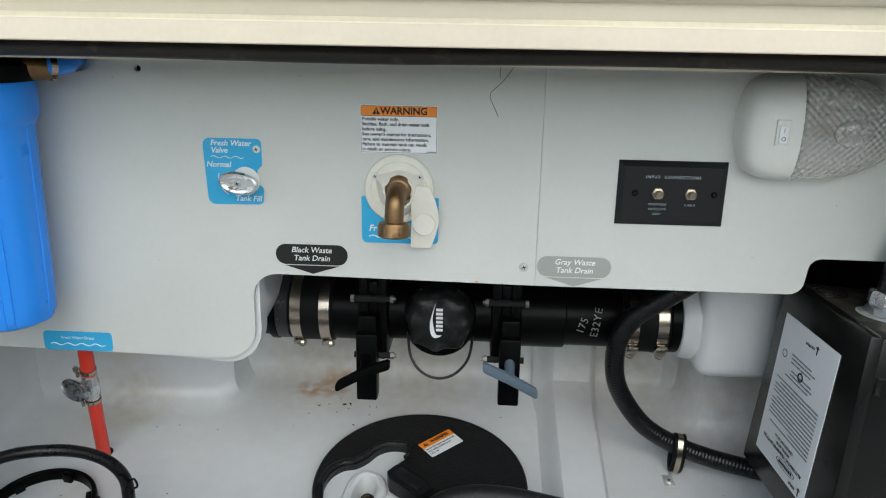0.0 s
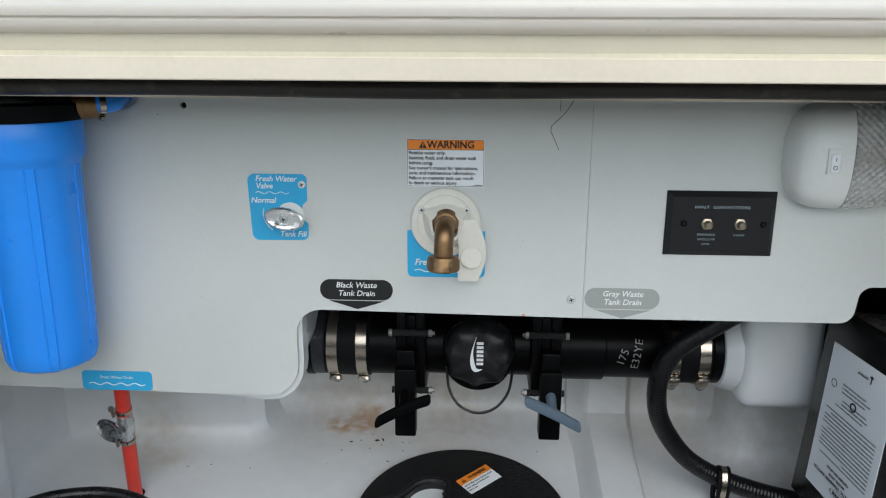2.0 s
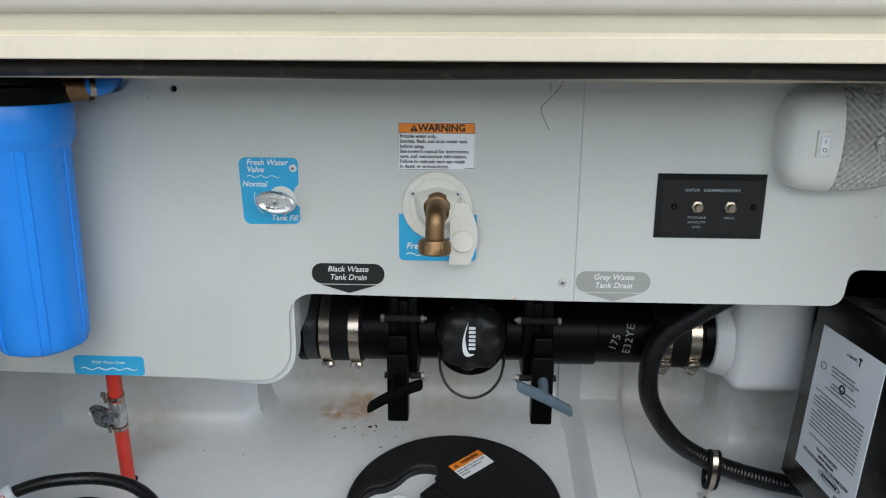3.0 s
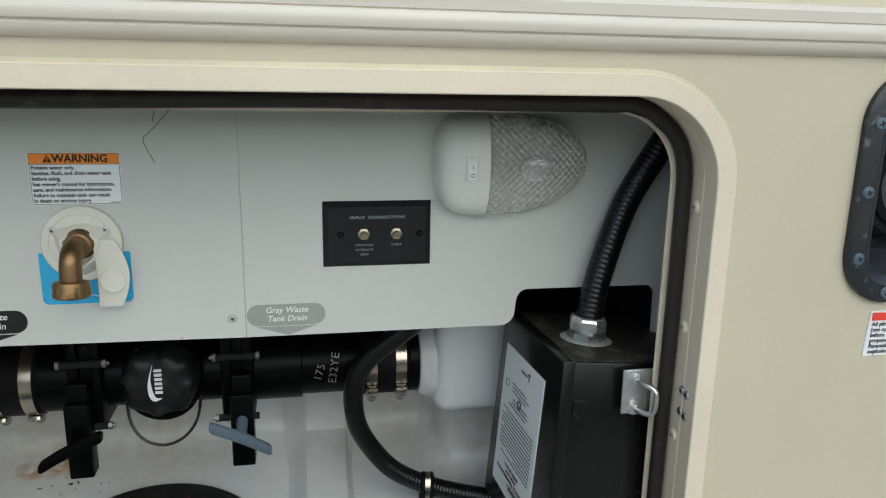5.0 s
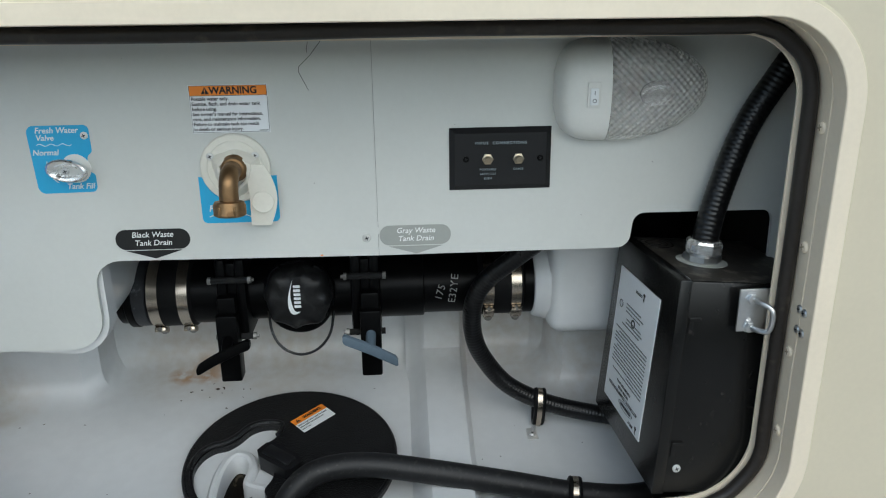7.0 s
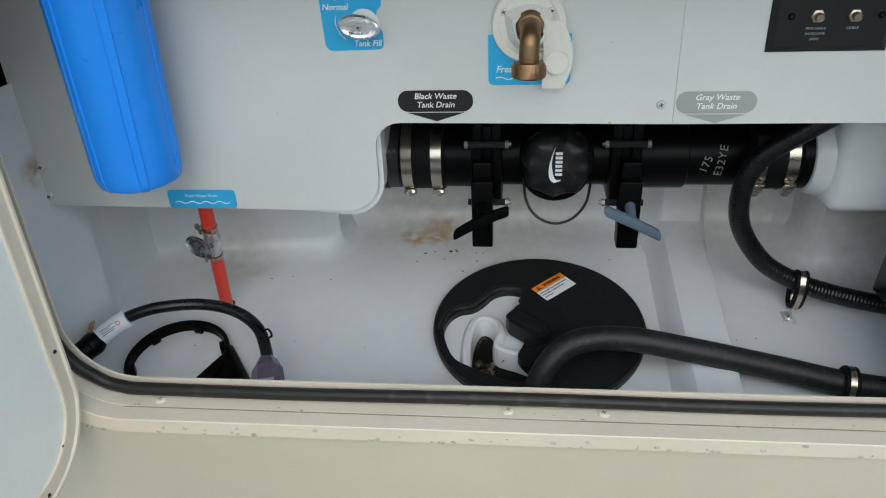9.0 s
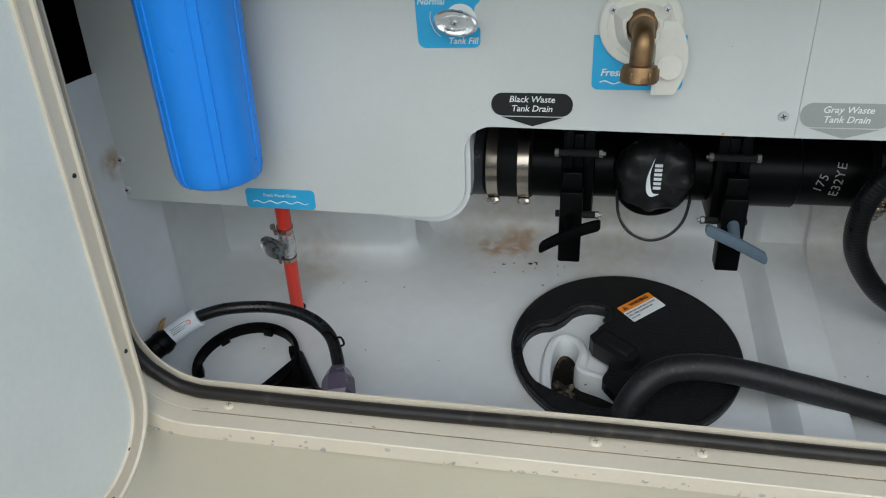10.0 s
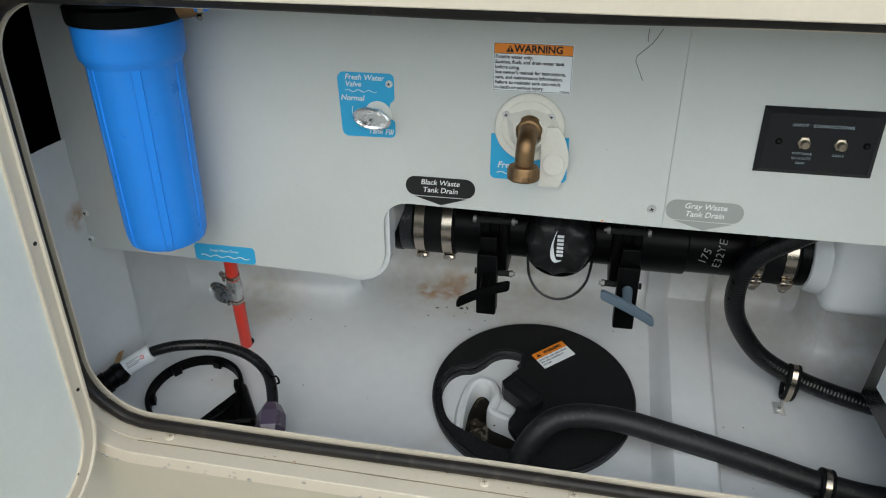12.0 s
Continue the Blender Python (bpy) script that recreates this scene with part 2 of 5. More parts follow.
def spline(points, step=8, closed=False):
    """A smooth curve through a few points."""
    pts = [Vector(p) for p in points]
    n, out = len(pts), []
    for i in range(n if closed else n - 1):
        get = (lambda k: pts[k % n]) if closed else (lambda k: pts[min(max(k, 0), n - 1)])
        a, b, c, d = get(i - 1), get(i), get(i + 1), get(i + 2)
        for s in range(step):
            t = s / step
            out.append(0.5 * (2 * b + (c - a) * t + (2 * a - 5 * b + 4 * c - d) * t * t + (3 * b - a - 3 * c + d) * t ** 3))
    if not closed:
        out.append(pts[-1])
    return out


def tube(bm, path, r, seg=14, closed=False, ripple=0.0, every=2, flat=1.0):
    """A round bar along a path; ripple gives it the ribs of flexible conduit."""
    path = [Vector(p) for p in path]
    n = len(path)
    side, rings = None, []
    for i, p in enumerate(path):
        way = (path[(i + 1) % n] - path[i - 1]) if closed else (path[min(i + 1, n - 1)] - path[max(i - 1, 0)])
        way.normalize()
        if side is None:
            side = way.orthogonal().normalized()
        side = (side - way * side.dot(way)).normalized()
        up = way.cross(side)
        k = r * (1 + (ripple if (i // every) % 2 else 0))
        rings.append([bm.verts.new(p + k * (side * math.cos(2 * math.pi * j / seg) + flat * up * math.sin(2 * math.pi * j / seg))) for j in range(seg)])
    for i in range(n if closed else n - 1):
        a, b = rings[i], rings[(i + 1) % n]
        for j in range(seg):
            bm.faces.new((a[j], a[(j + 1) % seg], b[(j + 1) % seg], b[j]))
    if not closed:
        bm.faces.new(rings[0])
        bm.faces.new(rings[-1])


def even(path, gap):
    """The same path with its points an even gap apart."""
    out, left = [path[0]], gap
    for a, b in zip(path, path[1:]):
        d = (b - a).length
        at = left
        while at <= d:
            out.append(a.lerp(b, at / d))
            at += gap
        left = at - d
    return out


def round_rect(x0, z0, x1, z1, radii, seg=8):
    """The outline of a rectangle; radii from bottom left, anticlockwise. Gives (x, z, nx, nz)."""
    if isinstance(radii, (int, float)):
        radii = [radii] * 4
    out = []
    for k, (cx, cz, sx, sz) in enumerate(((x0, z0, 1, 1), (x1, z0, -1, 1), (x1, z1, -1, -1), (x0, z1, 1, -1))):
        r = radii[k]
        for i in range(seg + 1):
            a = math.pi + k * math.pi / 2 + math.pi / 2 * i / seg
            nx, nz = math.cos(a), math.sin(a)
            out.append((cx + sx * r + r * nx, cz + sz * r + r * nz, nx, nz))
    return out


def sheet(bm, outline, y0, y1, holes=(), m=None, index=0):
    """A flat sheet in x and z, from y0 (front) to y1, with holes through it."""
    tmp = bmesh.new()
    loops = []
    for loop in (outline, *holes):
        front = [tmp.verts.new((p[0], y0, p[1])) for p in loop]
        loops.append(front)
    if holes:
        edges = [tmp.edges.new((l[i], l[(i + 1) % len(l)])) for l in loops for i in range(len(l))]
        bmesh.ops.triangle_fill(tmp, edges=edges, use_beauty=True, normal=(0, -1, 0))
    else:
        tmp.faces.new(loops[0])
    back = {v: tmp.verts.new((v.co.x, y1, v.co.z)) for v in list(tmp.verts)}
    for f in list(tmp.faces):
        tmp.faces.new([back[v] for v in reversed(f.verts)])
    for l in loops:
        for i in range(len(l)):
            a, b = l[i], l[(i + 1) % len(l)]
            tmp.faces.new((a, b, back[b], back[a]))
    add(bm, tmp, m, index)


def ring_sweep(bm, outline, profile, closed_profile=True):
    """Sweeps (outward, y) pairs along an outline made by round_rect."""
    rings = [[bm.verts.new((x + nx * o, y, z + nz * o)) for o, y in profile] for x, z, nx, nz in outline]
    n, k = len(rings), len(profile)
    for i in range(n):
        a, b = rings[i], rings[(i + 1) % n]
        for j in range(k if closed_profile else k - 1):
            bm.faces.new((a[j], a[(j + 1) % k], b[(j + 1) % k], b[j]))


def lettering(body, size, material, parent, m, align="CENTER", slant=0.0, bold=0.0, spread=1.0, name="lettering", wide=1.0):
    cu = bpy.data.curves.new(name, "FONT")
    cu.body, cu.size, cu.align_x, cu.align_y = body, size, align, "CENTER"
    cu.shear, cu.offset, cu.space_character = slant, bold, spread
    cu.resolution_u, cu.extrude = 3, 0.00012
    tmp = bpy.data.objects.new(name, cu)
    scene.collection.objects.link(tmp)
    me = bpy.data.meshes.new_from_object(tmp.evaluated_get(bpy.context.evaluated_depsgraph_get()))
    bpy.data.objects.remove(tmp)
    me.transform(m @ Matrix.Diagonal((wide, 1, 1, 1)))
    me.materials.clear()
    me.materials.append(material)
    ob = new(name, me)
    ob.parent = parent
    return ob


def facing(x, y, z):
    """The pose of writing on an upright sheet that faces the opening."""
    return pose(x, y, z, 90, 0, 0)


def cross_screw(bm, p, way, r, head=0.45, flat=False):
    m = aim(p, way)
    prof = [(r, 0), (r, r * 0.12), (r * 0.8, r * head * 0.8), (r * 0.4, r * head), (0, r * head)]
    if flat:
        prof = [(r, 0), (r * 0.97, r * 0.15), (0, r * 0.17)]
    lathe(bm, prof, m, 18)
    top = r * (0.17 if flat else head)
    for turn in (20, 110):
        tmp = bmesh.new()
        bmesh.ops.create_cube(tmp, size=1.0, matrix=m @ pose(0, 0, top, 0, 0, turn) @ Matrix.Diagonal((r * 1.0, r * 0.22, r * 0.06, 1)))
        add(bm, tmp, None, 1)


def screw(parent, p, way, r, material=SCREWHEAD, name="screw", flat=False):
    bm = bmesh.new()
    cross_screw(bm, p, way, r, flat=flat)
    return part(name, bm, [material, RECESS if material is CREAM else INK], parent)


def hose_clamp(name, parent, p, way, r, width=0.012, screw_way=(0, -0.4, -1), label="stainless steel worm-drive hose clamp"):
    """A band with its worm housing and screw."""
    p, way = Vector(p), Vector(way).normalized()
    bm = bmesh.new()
    lathe(bm, [(r, -width / 2), (r + 0.0012, -width / 2), (r + 0.0012, width / 2), (r, width / 2)], aim(p, way), 40)
    band = part(name, bm, STEEL, parent, label)
    out = Vector(screw_way)
    out = (out - way * out.dot(way)).normalized()
    side = way.cross(out)
    m = Matrix.Translation(p + out * (r + 0.003)) @ Matrix((way, side, out)).transposed().to_4x4()
    if r < 0.02:
        m = m @ Matrix.Diagonal((0.8, 0.6, 0.6, 1))
    bm = bmesh.new()
    block(bm, (-width * 0.55, -0.011, -0.002), (width * 0.55, 0.010, 0.0055), 0.0018, m)
    part("worm_housing", bm, STEEL, band)
    if r > 0.02:
        for k in range(6):
            bm = bmesh.new()
            a = 0.30 + 0.085 * k
            spot = p + (out * math.cos(a) + side * math.sin(a)) * (r + 0.0013)
            block(bm, (-width * 0.32, -0.0009, -0.0004), (width * 0.32, 0.0009, 0.0003), 0, Matrix.Translation(spot) @ Matrix((way, (side * math.cos(a) - out * math.sin(a)), (out * math.cos(a) + side * math.sin(a)))).transposed().to_4x4())
            part("band_slot", bm, INK, band)
    bm = bmesh.new()
    lathe(bm, [(0, -0.0155), (0.0050, -0.0155), (0.0062, -0.0145), (0.0062, -0.0105), (0.0035, -0.0105), (0.0035, 0.011), (0, 0.011)], m @ pose(0, 0, 0.002, 90, 0, 0), 10)
    part("worm_screw", bm, BOLT, band)
    return band


def slope(y):
    """Height of the compartment floor, which falls towards the opening."""
    return 0.601 + 0.15 * (y - 0.915)


TILT = math.degrees(math.atan(0.15))
UP = Vector((0, -0.15, 1)).normalized()


def fillet(points, seg=6):
    """A polygon of (x, z, radius) with its corners rounded."""
    out, n = [], len(points)
    for i, (x, z, r) in enumerate(points):
        p = Vector((x, z))
        if r <= 0:
            out.append((x, z))
            continue
        a = (Vector(points[i - 1][:2]) - p).normalized()
        b = (Vector(points[(i + 1) % n][:2]) - p).normalized()
        half = a.angle(b) / 2
        d = r / math.tan(half)
        c = p + (a + b).normalized() * (r / math.sin(half))
        s, e = p + a * d - c, p + b * d - c
        turn = s.angle_signed(e)
        for k in range(seg + 1):
            t = -turn * k / seg
            out.append((c.x + s.x * math.cos(t) - s.y * math.sin(t), c.y + s.x * math.sin(t) + s.y * math.cos(t)))
    return out


# ---- the large structure ----
# opening in the side of the vehicle: jamb face x -0.486..0.633, z 0.657..1.196
OPEN = round_rect(-0.486, 0.657, 0.633, 1.196, [0.094, 0.094, 0.078, 0.078], 14)

bm = bmesh.new()
hole = [(x + nx * 0.004, z + nz * 0.004) for x, z, nx, nz in OPEN]
vent_hole = [(x, z) for x, z, nx, nz in round_rect(0.800, 1.022, 1.040, 1.206, 0.035, 8)]
sheet(bm, [(-2.6, 0.42), (2.6, 0.42), (2.6, 2.9), (-2.6, 2.9)], 0.645, 0.670, [hole, vent_hole])
part("wall_south", bm, TAN, None, smooth=False)
tagged(bpy.data.objects["wall_south"], "tan glossy fibreglass side wall of a motorhome", "wall", kind="structure")

bm = bmesh.new()
block(bm, (-2.6, 0.668, 2.85), (2.6, 3.0, 2.9))
tagged(part("roof", bm, PALE), "pale roof of the motorhome above the wall", "roof", kind="structure")
bm = bmesh.new()
block(bm, (-2.6, 0.668, 0.42), (2.6, 3.0, 0.46))
tagged(part("floor_underside", bm, DARK), "dark underside of the motorhome body", "floor", kind="structure")
bm = bmesh.new()
block(bm, (-40, -40, -0.02), (40, 40, 0.0))
tagged(part("ground", bm, EARTH), "flat grey gravel ground beside the motorhome", "ground", kind="structure")

# unseen dark wall behind the camera, added to cut the low skylight
bm = bmesh.new()
block(bm, (-18, -6.2, 0), (18, -6.0, 1.9))
tagged(part("backdrop", bm, SKYBLOCK), "unseen dark wall added to block low skylight", "backdrop", kind="structure")

# added shell round the compartment; its black stands in for the cavity's shade
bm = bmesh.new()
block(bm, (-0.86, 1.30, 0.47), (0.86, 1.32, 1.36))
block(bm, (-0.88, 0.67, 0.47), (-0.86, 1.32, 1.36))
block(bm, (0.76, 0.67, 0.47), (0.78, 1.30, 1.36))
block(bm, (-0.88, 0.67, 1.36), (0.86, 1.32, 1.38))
tagged(part("ceiling", bm, DARK), "added black shell, coloured for the shade of the cavity round the wet bay", "ceiling", kind="structure")

# moulded floor with the pit under the hatch
HX, HY = 0.075, 0.910
PLAN = [(-0.540, 0.698), (-0.538, 0.80), (-0.532, 0.850), (-0.5275, 0.872), (-0.5275, 0.884), (-0.536, 0.893), (-0.552, 0.904), (-0.560, 1.00), (-0.545, 1.060), (-0.50, 1.075), (-0.265, 1.075), (-0.242, 1.095), (-0.242, 1.165),
        (0.455, 1.165), (0.474, 1.145), (0.474, 1.085), (0.49, 1.062), (0.735, 1.055), (0.735, 0.698)]


def inset(poly, d):
    out, n = [], len(poly)
    for i in range(n):
        p, a, b = Vector(poly[i]), Vector(poly[i - 1]), Vector(poly[(i + 1) % n])
        na, nb = (p - a).normalized(), (b - p).normalized()
        na, nb = Vector((na.y, -na.x)), Vector((nb.y, -nb.x))
        m = (na + nb).normalized()
        out.append(p + m * d / max(0.35, m.dot(na)))
    return out


def pit(d):
    pts = [(-0.088, -0.092), (-0.094, -0.030), (-0.085, 0.010), (-0.066, 0.012), (-0.056, -0.010), (-0.058, -0.040), (-0.020, -0.058), (0.025, -0.085), (0.010, -0.125), (-0.05, -0.128)]
    return [(HX + p.x, HY + p.y) for p in spline([(x, y, 0) for x, y in pts], 4, True)]


bm = bmesh.new()
FIL = 0.035
low = inset(PLAN, FIL)
edge_loop = [bm.verts.new((p.x, p.y, slope(p.y))) for p in low]
pit_loop = [bm.verts.new((x, y, slope(y))) for x, y in pit(0)]
edges = [bm.edges.new((l[i], l[(i + 1) % len(l)])) for l in (edge_loop, pit_loop) for i in range(len(l))]
bmesh.ops.triangle_fill(bm, edges=edges, use_beauty=True, normal=(0, 0, 1))
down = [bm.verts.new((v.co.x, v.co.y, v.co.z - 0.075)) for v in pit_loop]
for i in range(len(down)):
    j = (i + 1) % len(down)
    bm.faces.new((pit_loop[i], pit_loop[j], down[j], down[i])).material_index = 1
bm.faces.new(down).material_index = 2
rings = [edge_loop]
for s in (1, 2, 3, 4):
    a = math.pi / 2 * s / 4
    ring = inset(PLAN, FIL * (1 - math.sin(a)))
    rings.append([bm.verts.new((p.x, p.y, slope(p.y) + FIL * (1 - math.cos(a)))) for p in ring])
wall_top = []
for i, p in enumerate(PLAN):
    wall_top.append(bm.verts.new((p[0], p[1], 0.80 if p[0] > 0.46 else 0.985 if p[1] < 1.0 else 0.865)))
rings.append(wall_top)
n = len(PLAN)
for a, b in zip(rings, rings[1:]):
    for i in range(n):
        j = (i + 1) % n
        if a is rings[-2] and i == n - 1:
            continue
        bm.faces.new((a[i], a[j], b[j], b[i]))
# low front wall up to the sill
f0, f1 = rings[-2][n - 1], rings[-2][0]
g0, g1 = bm.verts.new((0.735, 0.698, 0.660)), bm.verts.new((-0.540, 0.698, 0.660))
bm.faces.new((f0, f1, g1, g0))
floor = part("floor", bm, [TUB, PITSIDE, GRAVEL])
tagged(floor, "white moulded plastic wet-bay tub with rust stains and painted brown shade at the back", "floor", kind="structure")

# raised channel that runs over the floor and up the back of the tub
bm = bmesh.new()
prof = [(-0.050, -0.003), (-0.043, 0.002), (-0.035, 0.012), (-0.028, 0.022), (-0.021, 0.0275), (0.029, 0.0275), (0.0335, 0.025), (0.037, 0.014), (0.040, 0.003), (0.045, -0.003)]
rows = []
for y, z, turn in [(0.70, None, 0), (0.80, None, 0), (0.95, None, 0), (1.08, None, 0), (1.125, None, 0.35), (1.148, None, 0.8), (1.155, 0.72, 1.0), (1.155, 0.90, 1.0)]:
    cx = 0.287 + (y - 0.78) * 0.020
    zz = slope(y) if z is None else z
    if turn and z is None:
        zz += 0.035 * turn * turn
    nrm = Vector((0, -math.sin(turn * math.pi / 2) - 0.1, math.cos(turn * math.pi / 2))).normalized()
    k = 1 + (y - 0.78) * 0.22
    rows.append([bm.verts.new(Vector((cx + u * k, y, zz)) + nrm * h) for u, h in prof])
for a, b in zip(rows, rows[1:]):
    for i in range(len(prof) - 1):
        bm.faces.new((a[i], a[i + 1], b[i + 1], b[i]))
bm.faces.new(rows[0])
tagged(part("trim_channel", bm, TUB), "raised white moulded rib across the tub floor", "trim", kind="structure")

# moulded blocks behind the panels, from which the drain pipe comes out
bm = bmesh.new()
sheet(bm, fillet([(-0.50, 0.836, 0), (-0.30, 0.828, 0), (-0.112, 0.811, 0.045), (-0.112, 0.945, 0.03), (-0.04, 0.945, 0), (-0.04, 1.30, 0), (-0.50, 1.30, 0)]), 0.838, 0.862)
tmp = bmesh.new()
sheet(tmp, fillet([(-0.50, 0.830, 0), (-0.142, 0.812, 0.05), (-0.142, 1.20, 0), (-0.50, 1.20, 0)]), 0.862, 1.16)
for v in tmp.verts:
    if v.co.y < 0.9 and v.co.x > -0.3:
        v.co.x += 0.022
add(bm, tmp)
tagged(part("wall_west_block", bm, TUB), "white moulded block behind the valve panel", "wall", kind="structure")
bm = bmesh.new()
block(bm, (0.444, 0.957, 0.757), (0.550, 1.16, 0.908), 0.020, seg=4)
lathe(bm, [(0.050, 0), (0.053, 0.001), (0.056, 0.006), (0.060, 0.022), (0.045, 0.022)], aim((0.4245, 1.022, 0.822), (1, 0, 0)), 32)
tagged(part("wall_east_block", bm, TUB), "white moulded block that holds the pipe end", "wall", kind="structure")

# the two panels
SEAM = 0.210
bm = bmesh.new()
out = fillet([(-0.541, 0.830, 0.003), (-0.117, 0.8235, 0.040), (-0.117, 0.934, 0.030), (SEAM - 0.0002, 0.930, 0), (SEAM - 0.0002, 1.26, 0), (-0.536, 1.26, 0)])
round_hole = [(-0.229 + 0.0036 * math.cos(a * math.pi / 8), 1.163 + 0.0036 * math.sin(a * math.pi / 8)) for a in range(16)]
pipe_hole = [(-0.298 + 0.022 * math.cos(a * math.pi / 10), 1.177 + 0.019 * math.sin(a * math.pi / 10)) for a in range(20)]
sheet(bm, out, 0.830, 0.836, [round_hole, pipe_hole])
panel_west = part("wall_panel_west", bm, PANEL, smooth=False)
tagged(panel_west, "grey-white sheet panel with a hole and screws at its edges", "panel", kind="structure")
bm = bmesh.new()
out = fillet([(SEAM + 0.0002, 0.930, 0), (0.508, 0.930, 0.016), (0.512, 0.9725, 0.014), (0.682, 0.9715, 0.014), (0.684, 0.86, 0), (0.700, 0.86, 0), (0.694, 1.26, 0), (SEAM + 0.0002, 1.26, 0)])
sheet(bm, out, 0.830, 0.836)
panel_east = part("wall_panel_east", bm, PANEL, smooth=False)
tagged(panel_east, "grey-white sheet panel cut out round the switch box", "panel", kind="structure")
for p in ((-0.531, 0.881), (-0.532, 0.842)):
    screw(panel_west, (p[0], 0.830, p[1]), (0, -1, 0), 0.0052)
screw(panel_west, (0.1965, 0.830, 0.952), (0, -1, 0), 0.0050)

rnd = random.Random(21)
bm = bmesh.new()
for k in range(16):
    s = rnd.uniform(0.0003, 0.0006)
    lathe(bm, [(s, 0), (s * 0.7, 0.0003), (0, 0.0004)], pose(rnd.uniform(-0.50, 0.66), 0.8299, rnd.uniform(0.945, 1.16), 90, 0, 0) @ Matrix.Diagonal((rnd.uniform(0.6, 1.5), 1, 1, 1)), 6)
tagged(part("specks", bm, DIRT), "tiny dark specks of dirt on the panels", "dirt", kind="stuff")

bm = bmesh.new()
lathe(bm, [(0.0065, 0), (0, 0.0001)], aim((-0.229, 0.8372, 1.163), (0, -1, 0)), 16)
part("dark_hole", bm, DARK, panel_west, "dark drilled hole")

# frame of the opening with its rubber seal
bm = bmesh.new()
ring_sweep(bm, OPEN, [(0.0190, 0.6445), (0.0190, 0.6405), (0.0180, 0.6395), (0.001, 0.6395), (0, 0.6405), (0, 0.660), (0.0012, 0.6605), (0.0012, 0.6625), (0, 0.663),
                      (0, 0.692), (-0.0168, 0.692), (-0.0168, 0.6945), (0.003, 0.6945), (0.003, 0.6445)])
frame_ob = part("door_frame", bm, CREAM)
tagged(frame_ob, "cream metal frame round the open bay, lightly soiled", "door frame", kind="structure")
bm = bmesh.new()
wob = [(x - nx * 0.0080, z - nz * (0.0080 + 0.0006 * math.sin(i * 1.7)), nx, nz) for i, (x, z, nx, nz) in enumerate(OPEN)]
dense = []
for i in range(len(wob)):
    a, b = wob[i], wob[(i + 1) % len(wob)]
    k = max(1, int(math.hypot(b[0] - a[0], b[1] - a[1]) / 0.05))
    for s in range(k):
        t = s / k
        u = [p + (q - p) * t for p, q in zip(a, b)]
        dense.append(Vector((u[0] + 0.0006 * math.sin(len(dense) * 0.9), 0.6835, u[1] + (0.0011 * math.sin(len(dense) * 0.63) if k > 3 else 0))))
tube(bm, dense, 0.0073, 14, True)
part("rubber_seal", bm, SEAL, frame_ob, "black rubber bulb seal")
bm = bmesh.new()
ring_sweep(bm, OPEN, [(0.0188, 0.6448), (0.0228, 0.6448), (0.0218, 0.6438), (0.0190, 0.6428)])
part("sealant_bead", bm, SEALANT, frame_ob, "yellowed sealant bead")
for z in (1.095, 0.977, 0.863, 0.770):
    screw(frame_ob, (0.633, 0.672, z), (-1, 0, 0), 0.0062, CREAM, flat=False)
for x in (-0.362, 0.037, 0.140, 0.545):
    screw(frame_ob, (x, 0.6735, 0.657), (0, 0, 1), 0.0062, CREAM)
for z, y in ((0.914, 0.664), (0.913, 0.655), (0.892, 0.664), (0.891, 0.655)):
    screw(frame_ob, (0.633, y, z), (-1, 0, 0), 0.0045, ZINC, "rivet")
thread = thing("hanging_thread", "fine kinked dark thread hanging from the rubber seal", "thread")
bm = bmesh.new()
tube(bm, [(0.170, 0.6775, 1.1800), (0.165, 0.670, 1.1735), (0.161, 0.669, 1.1685), (0.1535, 0.668, 1.1615), (0.1512, 0.668, 1.1595), (0.1505, 0.668, 1.1550), (0.1540, 0.668, 1.1475), (0.1550, 0.668, 1.1455), (0.1580, 0.668, 1.1390)], 0.00028, 6)
part("strand", bm, INK, thread)
bm = bmesh.new()
tube(bm, [(0.1590, 0.6770, 1.1795), (0.1582, 0.670, 1.1735), (0.1586, 0.669, 1.1710)], 0.00025, 6)
part("stub", bm, INK, thread)
strike = thing("strike_plate", "small white plastic strike plate on the sill", "plate")
bm = bmesh.new()
block(bm, (0.468, 0.6405, 0.657), (0.512, 0.658, 0.6595), 0.001)
part("plate", bm, WHITE, strike)
for x in (0.479, 0.500):
    screw(strike, (x, 0.649, 0.6595), (0, 0, 1), 0.0045, ZINC)

# belt moulding above the opening
bm = bmesh.new()
prof = [(0.646, 1.2315), (0.6400, 1.2325), (0.6345, 1.2345), (0.6305, 1.2385), (0.6295, 1.2425), (0.6312, 1.2440), (0.6312, 1.2446), (0.6278, 1.2456), (0.6262, 1.2490), (0.6265, 1.2560),
        (0.6280, 1.2585), (0.6298, 1.2590), (0.6298, 1.2596), (0.6285, 1.2604), (0.6280, 1.2690), (0.6310, 1.2735), (0.646, 1.2760)]
ends = [[bm.verts.new((x, y + 0.004, z)) for y, z in prof] for x in (-2.6, 2.6)]
for i in range(len(prof) - 1):
    bm.faces.new((ends[0][i], ends[0][i + 1], ends[1][i + 1], ends[1][i]))
tagged(part("trim_belt", bm, PALE), "pale ribbed belt moulding along the side wall", "trim", kind="structure")

# open door, swung out on the hinge side
door = thing("door_1", "open compartment door with white inner skin and cream metal edge frame", "door", kind="structure", at=(-0.430, 0.637, 0))
door.rotation_euler = (0, 0, radians(-3))
LEAF = round_rect(0.0, 0.618, 1.10, 1.226, 0.095, 12)
turn = pose(0, 0, 0, 0, 0, -90) @ Matrix.Diagonal((1, -1, 1, 1))
